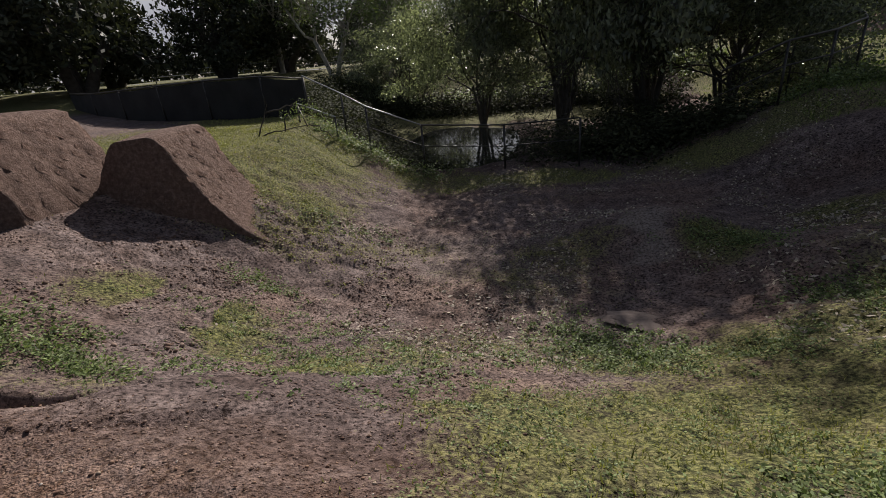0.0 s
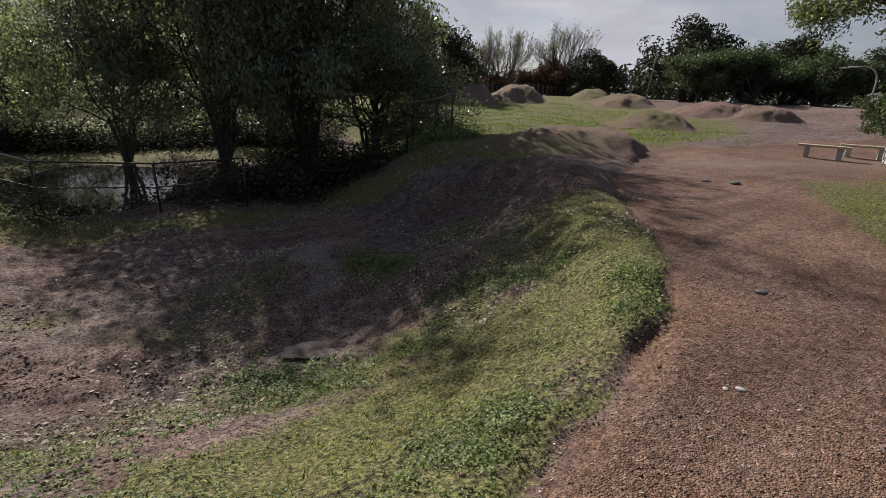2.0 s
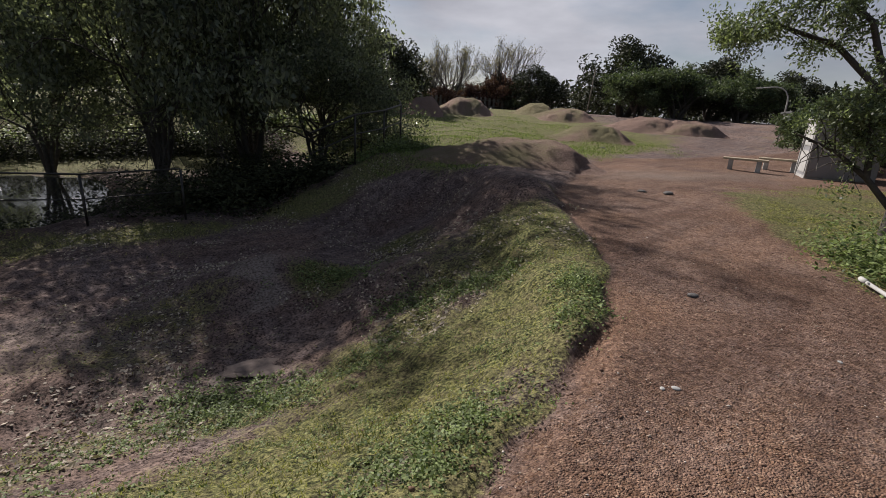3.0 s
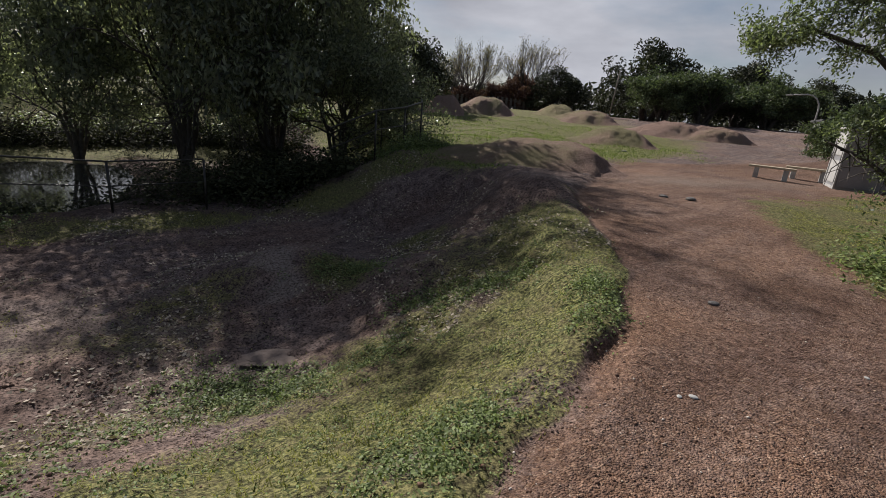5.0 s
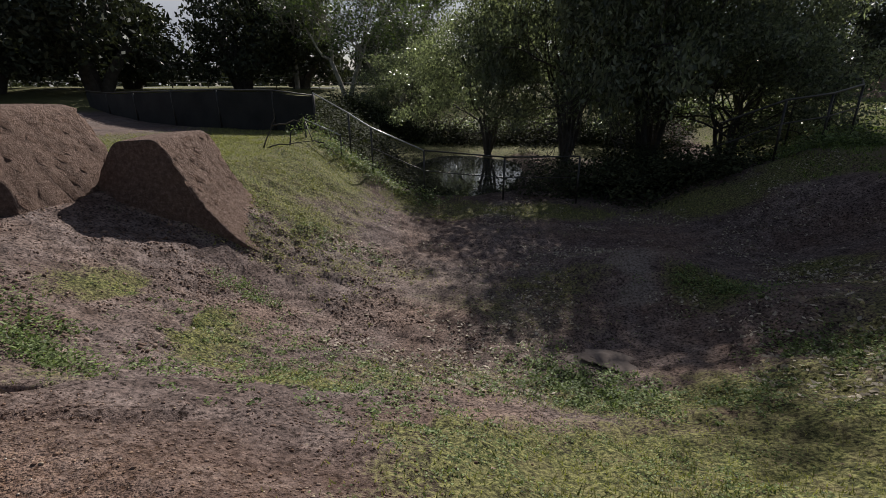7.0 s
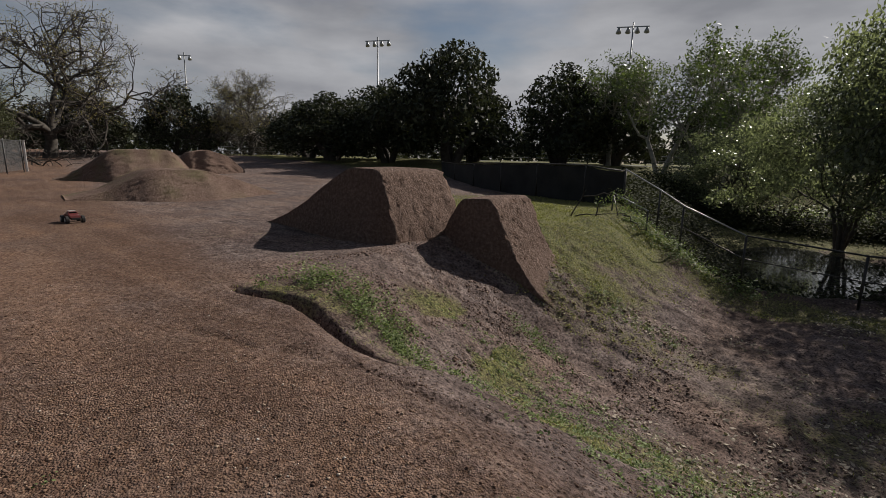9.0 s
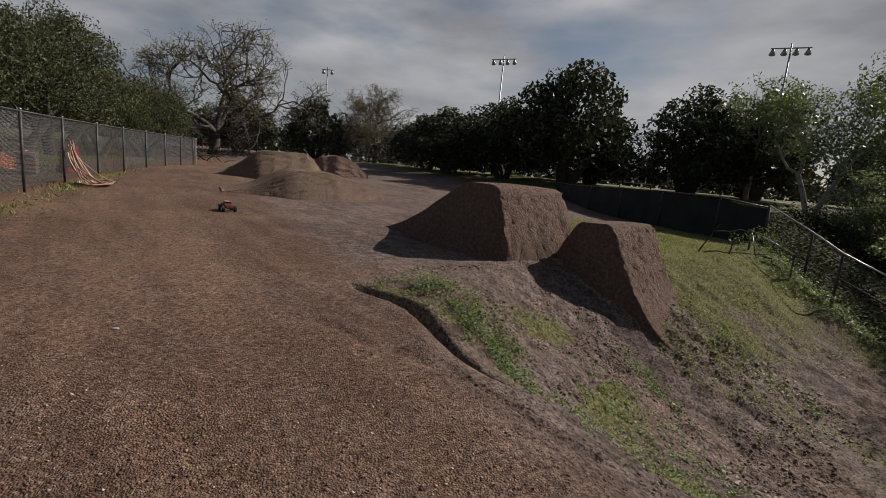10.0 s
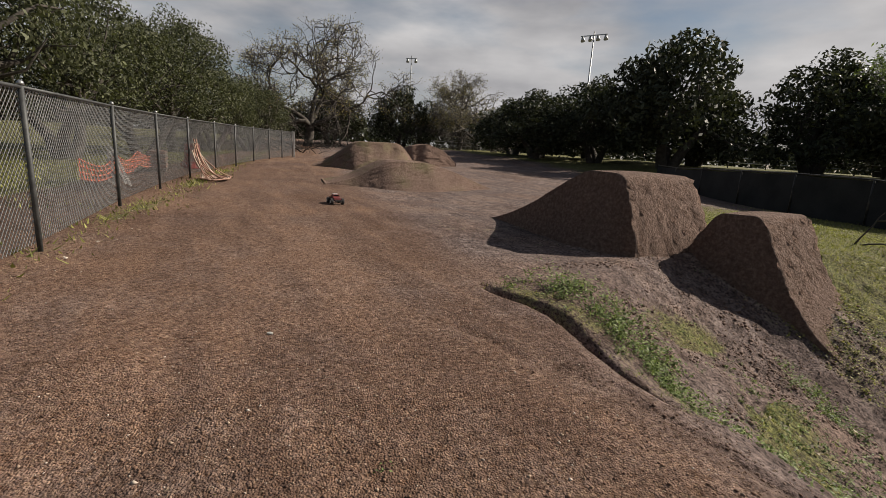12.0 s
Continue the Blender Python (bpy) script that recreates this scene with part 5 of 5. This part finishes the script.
# ---- loose things ----
M_RUBBER = plain("tyre_rubber", (0.012, 0.012, 0.012), (0.03, 0.029, 0.028), 20.0, 0.85, 0, 0.4, 200)
M_RED = plain("red_plastic", (0.42, 0.035, 0.03), (0.62, 0.07, 0.055), 5.0, 0.5, 0, 0.1, 60)
M_ORANGE = plain("orange_netting", (0.55, 0.12, 0.06), (0.75, 0.20, 0.10), 6.0, 0.6, 0, 0.1, 60)
M_CARBODY = plain("dark_red_shell", (0.09, 0.02, 0.018), (0.17, 0.035, 0.03), 12.0, 0.35, 0, 0.05, 90)
M_HOSE = plain("rust_brown_hose", (0.17, 0.085, 0.055), (0.36, 0.21, 0.15), 8.0, 0.7, 0, 0.2, 60)
M_HOSE_PALE = plain("faded_hose", (0.33, 0.25, 0.19), (0.55, 0.45, 0.36), 8.0, 0.7, 0, 0.2, 60)
M_WOOD = plain("weathered_wood", (0.10, 0.08, 0.06), (0.24, 0.20, 0.16), 6.0, 0.85, 0, 0.4, 60)
M_WALL = plain("grey_rendered_wall", (0.13, 0.13, 0.128), (0.21, 0.208, 0.20), 2.0, 0.85, 0, 0.25, 40)


def ring(bm_name, r, w, mat, cut=0.35, n=18):
    """A wheel lying across y: a tube of revolution with a knobbled tread."""
    g = Geo()
    prof = [(r * cut, -w / 2), (r * 0.86, -w / 2), (r, -w * 0.34), (r, w * 0.34), (r * 0.86, w / 2), (r * cut, w / 2)]
    for k in range(n):
        a = 2 * math.pi * k / n
        knob = 1.0 + (0.05 if k % 2 else 0.0)
        for q, (pr, py) in enumerate(prof):
            rr = pr * (knob if q in (2, 3) else 1)
            g.v.append((rr * math.cos(a), py, rr * math.sin(a)))
    m = len(prof)
    for k in range(n):
        for q in range(m):
            a, b = k * m + q, k * m + (q + 1) % m
            c, d = ((k + 1) % n) * m + (q + 1) % m, ((k + 1) % n) * m + q
            g.f.append((a, b, c, d))
    return g.mesh(bm_name, mat, False)


def toy_car(x, y, turn):
    root = tagged(new("toy_car"), "small radio-controlled truck with a dark red shell and knobbly tyres", "toy car")
    shell = Geo()
    # length along x; a stepped shell with bonnet, cab and bed
    outline = [(-0.21, 0.09), (-0.21, 0.155), (-0.10, 0.16), (-0.075, 0.215), (0.045, 0.215), (0.085, 0.165), (0.20, 0.145), (0.215, 0.10)]
    for w in (-0.085, 0.085):
        for px, pz in outline:
            taper = 0.78 if pz > 0.2 else 1.0
            shell.v.append((px, w * taper, pz))
    n = len(outline)
    shell.f = [tuple(reversed(range(n))), tuple(range(n, 2 * n))] + [(k, (k + 1) % n, n + (k + 1) % n, n + k) for k in range(n)]
    part("body", bevelled(shell.mesh("body", M_CARBODY), 0.008), root, "dark red painted shell")
    part("chassis", bevelled(Geo().box(0, 0, 0.085, 0.36, 0.11, 0.035).mesh("chassis", M_RUBBER), 0.006), root)
    part("windscreen", Geo().box(0.066, 0, 0.19, 0.012, 0.115, 0.035, pose(0, 0, 0, 0, 0, 0)).mesh("windscreen", M_SCREEN), root)
    part("bumper", bevelled(Geo().box(0.235, 0, 0.09, 0.03, 0.13, 0.035).mesh("bumper", M_RUBBER), 0.006), root)
    part("bumper", bevelled(Geo().box(-0.225, 0, 0.09, 0.025, 0.12, 0.03).mesh("bumper", M_RUBBER), 0.006), root)
    part("roof_rack", Geo().tube([(-0.06, -0.05, 0.222), (-0.06, 0.05, 0.222), (0.03, 0.05, 0.222), (0.03, -0.05, 0.222), (-0.06, -0.05, 0.222)], [0.006] * 5, 5).mesh("roof_rack", M_WHITE), root, "pale roof rack")
    tyre, rim = ring("tyre", 0.068, 0.062, M_RUBBER), ring("rim", 0.042, 0.066, M_WHITE, 0.15, 10)
    for px in (-0.145, 0.15):
        for py in (-0.125, 0.125):
            wheel = part("wheel", tyre, root)
            wheel.matrix_basis = pose(px, py, 0.068)
            part("rim", rim, wheel)
    root.matrix_basis = pose(x, y, gz(x, y) + 0.002, 0, 0, turn)


toy_car(-11.224, 0.743, 11)

# heap of hoses slung over the fence
hoses = tagged(new("hose_heap"), "heap of faded brown hoses slung over the fence", "hoses")
r = np.random.default_rng(61)
for k in range(14):
    u = -0.5 + 1.0 * k / 13
    hang, reach, slide = r.uniform(0.75, 1.15), r.uniform(0.35, 0.95), r.uniform(-0.5, 0.9)
    pts = []
    for q in range(11):
        f = q / 10
        pts.append((-16.4 + u * (0.35 + 0.65 * f) + slide * f * f + 0.03 * math.sin(7 * f + k), -3.06 + 0.05 * math.sin(5 * f + 2 * k) + reach * f ** 1.5, 0.03 + hang * (1 - f) ** 1.5 + 0.012 * (k % 4)))
    part("hose", Geo().tube(pts, [0.017] * 11, 6).mesh("hose", M_HOSE if k % 3 else M_HOSE_PALE, True), hoses)
for k in range(5):
    pts = []
    rad = 0.35 + 0.09 * k
    for q in range(25):
        a = 2 * math.pi * q / 24
        pts.append((-16.0 + rad * 1.25 * math.cos(a), -2.45 + rad * 0.55 * math.sin(a), gz(-16, -2.2) + 0.03 + 0.012 * k + 0.01 * math.sin(5 * a + k)))
    part("coil", Geo().tube(pts, [0.02] * 25, 6).mesh("coil", M_HOSE_PALE if k % 2 else M_HOSE, True), hoses)

# things behind the fence
netting = tagged(new("safety_netting"), "slack orange safety netting strung behind the fence", "netting")
for strand in range(4):
    pts = []
    for q in range(41):
        f = q / 40
        x = -11.6 - 8.2 * f
        z = gz(x, -4.3) + 0.72 - 0.13 * strand - 0.22 * abs(math.sin(3.3 * math.pi * f)) * (1 - 0.12 * strand)
        pts.append((x, -4.3 - 0.5 * f + 0.05 * math.sin(9 * f), z))
    part("strand", Geo().tube(pts, [0.024] * 41, 4).mesh("strand", M_ORANGE, True), netting)
for q in range(40):
    f = q / 39
    x = -11.6 - 8.2 * f
    z = gz(x, -4.3) + 0.72 - 0.22 * abs(math.sin(3.3 * math.pi * f))
    part("tie", Geo().tube([(x, -4.3 - 0.5 * f, z), (x + 0.03, -4.3 - 0.5 * f, z - 0.36)], [0.016, 0.016], 3).mesh("tie", M_ORANGE), netting)
trestle = tagged(new("folding_trestle"), "white wooden folding trestle leaning behind the fence", "trestle")
for dx in (-0.32, 0.32):
    part("leg", Geo().tube([(dx - 0.1, 0, 0), (dx + 0.12, 0.0, 0.92)], [0.035, 0.035], 4).mesh("leg", M_WHITE), trestle)
    part("leg", Geo().tube([(dx + 0.3, 0.3, 0), (dx + 0.1, 0.0, 0.92)], [0.035, 0.035], 4).mesh("leg", M_WHITE), trestle)
for z in (0.3, 0.6, 0.88):
    part("slat", bevelled(Geo().box(0.05, 0, z, 0.8, 0.03, 0.11).mesh("slat", M_WHITE), 0.005), trestle)
trestle.matrix_basis = pose(-13.9, -4.5, gz(-13.9, -4.5), 0, 0, 25)
barrier = tagged(new("road_barrier"), "red plastic barrier standing behind the fence", "barrier")
bg = Geo()
prof = [(-0.30, 0.0), (-0.30, 0.12), (-0.13, 0.3), (-0.09, 0.95), (0.09, 0.95), (0.13, 0.3), (0.30, 0.12), (0.30, 0.0)]
for w in (-0.55, 0.55):
    bg.v += [(w, a, b) for a, b in prof]
bg.f = [tuple(range(8)), tuple(reversed(range(8, 16)))] + [(k, 8 + k, 8 + (k + 1) % 8, (k + 1) % 8) for k in range(8)]
part("shell", bevelled(bg.mesh("shell", M_RED), 0.03), barrier)
part("reflector", bevelled(Geo().box(0, -0.11, 0.62, 0.7, 0.02, 0.12).mesh("reflector", M_WHITE), 0.005), barrier, "white reflecting strip")
barrier.matrix_basis = pose(-21.0, -4.0, gz(-21, -4.0), 0, 0, 30)
planks = tagged(new("plank_stack"), "low stack of rust-coloured boards behind the fence", "boards")
for k in range(6):
    part("board", bevelled(Geo().box(0.05 * math.sin(3 * k), 0.0, 0.08 + 0.11 * k, 1.5, 0.5, 0.09).mesh("board", M_HOSE if k % 2 else M_WOOD), 0.01), planks)
planks.matrix_basis = pose(-18.6, -4.6, gz(-18.6, -4.6), 0, 0, 10)

# dead branch on the grass by the rail
branch = tagged(new("dead_branch"), "dead grey branch lying on the grass below the railing", "branch")
r = np.random.default_rng(71)
bz = gz(-6.3, 11.2)
limbs = [[(-6.75, 10.85, bz + 0.05), (-6.6, 11.0, bz + 0.45), (-6.5, 11.1, bz + 0.75)], [(-6.75, 10.85, bz + 0.04), (-6.2, 11.1, bz + 0.12), (-5.5, 11.5, bz + 0.22)],
         [(-6.2, 11.1, bz + 0.1), (-6.15, 11.3, bz + 0.5), (-5.9, 11.45, bz + 0.75)], [(-6.55, 11.05, bz + 0.6), (-6.1, 11.3, bz + 0.7), (-5.7, 11.5, bz + 0.62)], [(-5.6, 11.4, bz + 0.2), (-5.3, 11.3, bz + 0.05), (-4.9, 11.2, bz - 0.1)]]
for k, pts in enumerate(limbs):
    bent = []
    for p, q in zip(pts, pts[1:]):
        bent += [Vector(p).lerp(Vector(q), f) + Vector(r.normal(0, 0.035, 3)) for f in (0, 0.33, 0.66)]
    bent.append(Vector(pts[-1]))
    part("limb", Geo().tube(bent, [0.02 - 0.0022 * q for q in range(7)], 6).mesh("limb", M_BARK, True), branch)
part("leaves", quads_mesh("leaves", leaves(r, [(-5.9, 11.45, bz + 0.5), (-5.5, 11.5, bz + 0.4), (-5.3, 11.4, bz + 0.25), (-5.75, 11.5, bz + 0.65), (-6.1, 11.3, bz + 0.4)], 70, 0.3, 0.028), M_WEED), branch, "tangle of green leaves")

# flat slab of pale earth and broken plaque in the bowl, and fallen twigs on the creek bank
for x, y, s, turn in ((1.15, 5.56, 0.27, -10), (0.8, 5.62, 0.17, 25)):
    bm = bmesh.new()
    bmesh.ops.create_icosphere(bm, subdivisions=3, radius=s)
    for v in bm.verts:
        v.co *= 1 + 0.34 * noise.noise(v.co * 4 + Vector((x, y, 1))) + 0.2 * noise.noise(v.co * 13 + Vector((x, y, 5)))
        v.co.z *= 0.06
        v.co.x *= 1.6
        v.co.y *= 0.7
    me = bpy.data.meshes.new("earth_slab")
    bm.to_mesh(me)
    bm.free()
    me.materials.append(M_CRUST)
    ob = tagged(new("earth_slab", me), "flat crust of pale dried earth in the bowl", "earth slab", "dried earth crusts")
    ob.matrix_basis = pose(x, y, gz(x, y) + 0.01, 0, 0, turn)

# leaning tree, bush and white pipe beside the path on the right
side_tree = tagged(new("tree"), "leaning tree with narrow bright leaves arching over the path", "tree")
r = np.random.default_rng(41)
tg, twigs = Geo(), []
SIDE_LIMBS = [[(0, 0, -0.3), (0.1, 0.02, 0.5), (0.3, 0.3, 1.6), (0.25, 0.7, 2.3)], [(0.1, 0.02, 0.35), (-0.05, 0.4, 0.8), (-0.15, 0.8, 1.12), (-0.3, 1.35, 1.36)],
         [(0.28, 0.35, 1.7), (0.0, 1.2, 2.6), (-0.3, 2.0, 2.95), (-0.45, 2.75, 2.85)], [(0.25, 0.7, 2.3), (0.1, 0.9, 2.9), (0.0, 1.3, 3.3), (-0.1, 1.8, 3.5)],
         [(0.3, 0.3, 1.5), (0.35, -0.2, 2.1), (0.3, -0.6, 2.6), (0.4, -0.9, 3.2)], [(-0.05, 0.4, 0.8), (0.0, 0.45, 1.2), (-0.05, 0.6, 1.6), (0.0, 0.8, 1.95)]]
for k, pts in enumerate(SIDE_LIMBS):
    thick = 0.11 if k == 0 else 0.05
    tg.tube([Vector(p) for p in pts], [thick, thick * 0.8, thick * 0.55, thick * 0.3], 8, False)
    for q in range(26 if k else 10):
        f = r.uniform(1.3, 3.0)
        i = min(2, int(f))
        start = Vector(pts[i]).lerp(Vector(pts[i + 1]), f - i)
        end = start + Vector(r.normal(0, 0.3, 3)) + Vector((0, 0, -0.05))
        tg.tube([start, start.lerp(end, 0.5) + Vector(r.normal(0, 0.04, 3)), end], [0.012, 0.008, 0.004], 3, False)
        if k != 1:
            twigs += [tuple(end), tuple(start.lerp(end, 0.6))]
part("trunk", tg.mesh("trunk", M_BARK, True), side_tree)
part("crown", quads_mesh("crown", leaves(r, twigs, 105, 0.26, 0.03), M_LEAF_SIDE), side_tree, "narrow bright green leaves")
side_tree.matrix_basis = pose(9.1, 2.75, gz(9.1, 2.75))
white_pipe = tagged(new("pipe"), "length of white plastic pipe lying beside the path", "pipe")
part("tube", Geo().tube([(6.1, 2.05, gz(6.1, 2.05) + 0.06), (5.4, 1.4, gz(5.4, 1.4) + 0.05), (4.9, 0.95, gz(4.9, 0.95) + 0.05)], [0.018] * 3, 10).mesh("tube", M_DOOR, True), white_pipe)
part("collar", Geo().tube([(6.12, 2.07, gz(6.1, 2.05) + 0.061), (6.04, 1.995, gz(6.1, 2.05) + 0.059)], [0.025] * 2, 10).mesh("collar", M_CONC, True), white_pipe)

# curved street lamp and low building behind the benches
street_lamp = tagged(new("street_lamp"), "pale street lamp with a curved arm behind the trees", "street lamp")
lx, ly = from_eye(20.3, 9.0, 34)
lz = gz(lx, ly)
pts = [(lx, ly, lz - 0.2), (lx, ly, lz + 2.4)] + [(lx - 0.55 * (1 - math.cos(a)) * 0.8, ly + 0.6 * (1 - math.cos(a)) * 0.8, lz + 2.4 + 0.75 * math.sin(a)) for a in (0.4, 0.8, 1.2, 1.6)] + [(lx - 0.9, ly + 1.0, lz + 3.1)]
part("pole", Geo().tube(pts, [0.05, 0.042, 0.04, 0.035, 0.035, 0.035, 0.035], 8).mesh("pole", M_CONC, True), street_lamp)
part("head", bevelled(Geo().box(lx - 1.05, ly + 1.15, lz + 3.07, 0.16, 0.36, 0.08, None).mesh("head", M_CONC), 0.03), street_lamp)
hut = tagged(new("low_building"), "low grey park building behind the trees", "building")
hx, hy = from_eye(21.8, 8.6, 42)
part("wall", bevelled(Geo().box(0, 0, 0.6, 5.5, 3.0, 1.6).mesh("wall", M_WALL), 0.02), hut)
part("roof", bevelled(Geo().box(0, 0, 1.45, 5.9, 3.4, 0.16).mesh("roof", M_POST), 0.03), hut)
part("door", bevelled(Geo().box(-2.76, 0.3, 0.62, 0.06, 0.9, 1.4).mesh("door", M_SCREEN), 0.01), hut, "dark doorway")
hut.matrix_basis = pose(hx, hy, gz(hx, hy), 0, 0, 30)

# road fence along the park, left of the creek
park_fence = tagged(new("road_fence"), "low pipe fence along the park road", "fence")
ROAD = [(-61.658, 14.917), (-55.521, 20.776), (-48.372, 27.112), (-41.234, 32.948), (-34.12, 37.784), (-26.029, 41.598), (-16.974, 43.888), (-6.942, 45.155), (3.067, 45.423)]
for (ax, ay), (bx, by) in zip(ROAD, ROAD[1:]):
    for q in range(3):
        f = q / 3
        x, y = ax + (bx - ax) * f, ay + (by - ay) * f
        pipe("post", [(x, y, gz(x, y) - 0.2), (x, y, gz(x, y) + 0.95)], 0.05, M_IRON, park_fence, 6)
for h in (0.5, 0.92):
    pipe("rail", [(x, y, gz(x, y) + h) for x, y in ROAD], 0.035, M_GALV, park_fence, 6)
# timber fence behind the far jumps
timber = tagged(new("timber_fence"), "dark weathered timber fence behind the far jumps", "fence")
for k in range(46):
    f = k / 45
    x, y = 22 + 24 * f, 60 - 11 * f
    part("paling", bevelled(Geo().box(x, y, gz(x, y) + 0.6, 0.34, 0.05, 1.5 + 0.08 * math.sin(7 * k)).mesh("paling", M_WOOD), 0.01, 1), timber)
for h in (0.35, 1.05):
    pipe("rail", [(22, 60.1, gz(22, 60) + h), (34, 54.6, gz(34, 54.5) + h), (46, 49.1, gz(46, 49) + h)], 0.05, M_WOOD, timber, 5)
# white tent beyond the curved railing
tent = tagged(new("tent"), "white pitched tent far behind the trees", "tent")
tg = Geo()
tg.v = [(-1.6, -1.3, 1.3), (1.6, -1.3, 1.3), (1.6, 1.3, 1.3), (-1.6, 1.3, 1.3), (-0.8, 0, 2.2), (0.8, 0, 2.2)]
tg.f = [(0, 1, 5, 4), (2, 3, 4, 5), (1, 2, 5), (3, 0, 4), (3, 2, 1, 0)]
part("canopy", tg.mesh("canopy", M_WHITE), tent)
for a, b in ((-1.5, -1.2), (1.5, -1.2), (1.5, 1.2), (-1.5, 1.2)):
    part("leg", Geo().tube([(a, b, 0), (a, b, 1.32)], [0.04, 0.04], 6).mesh("leg", M_GALV), tent)
tent.matrix_basis = pose(*from_eye(10.2, 21.0, 47), gz(*from_eye(10.2, 21.0, 47)), 0, 0, 20)
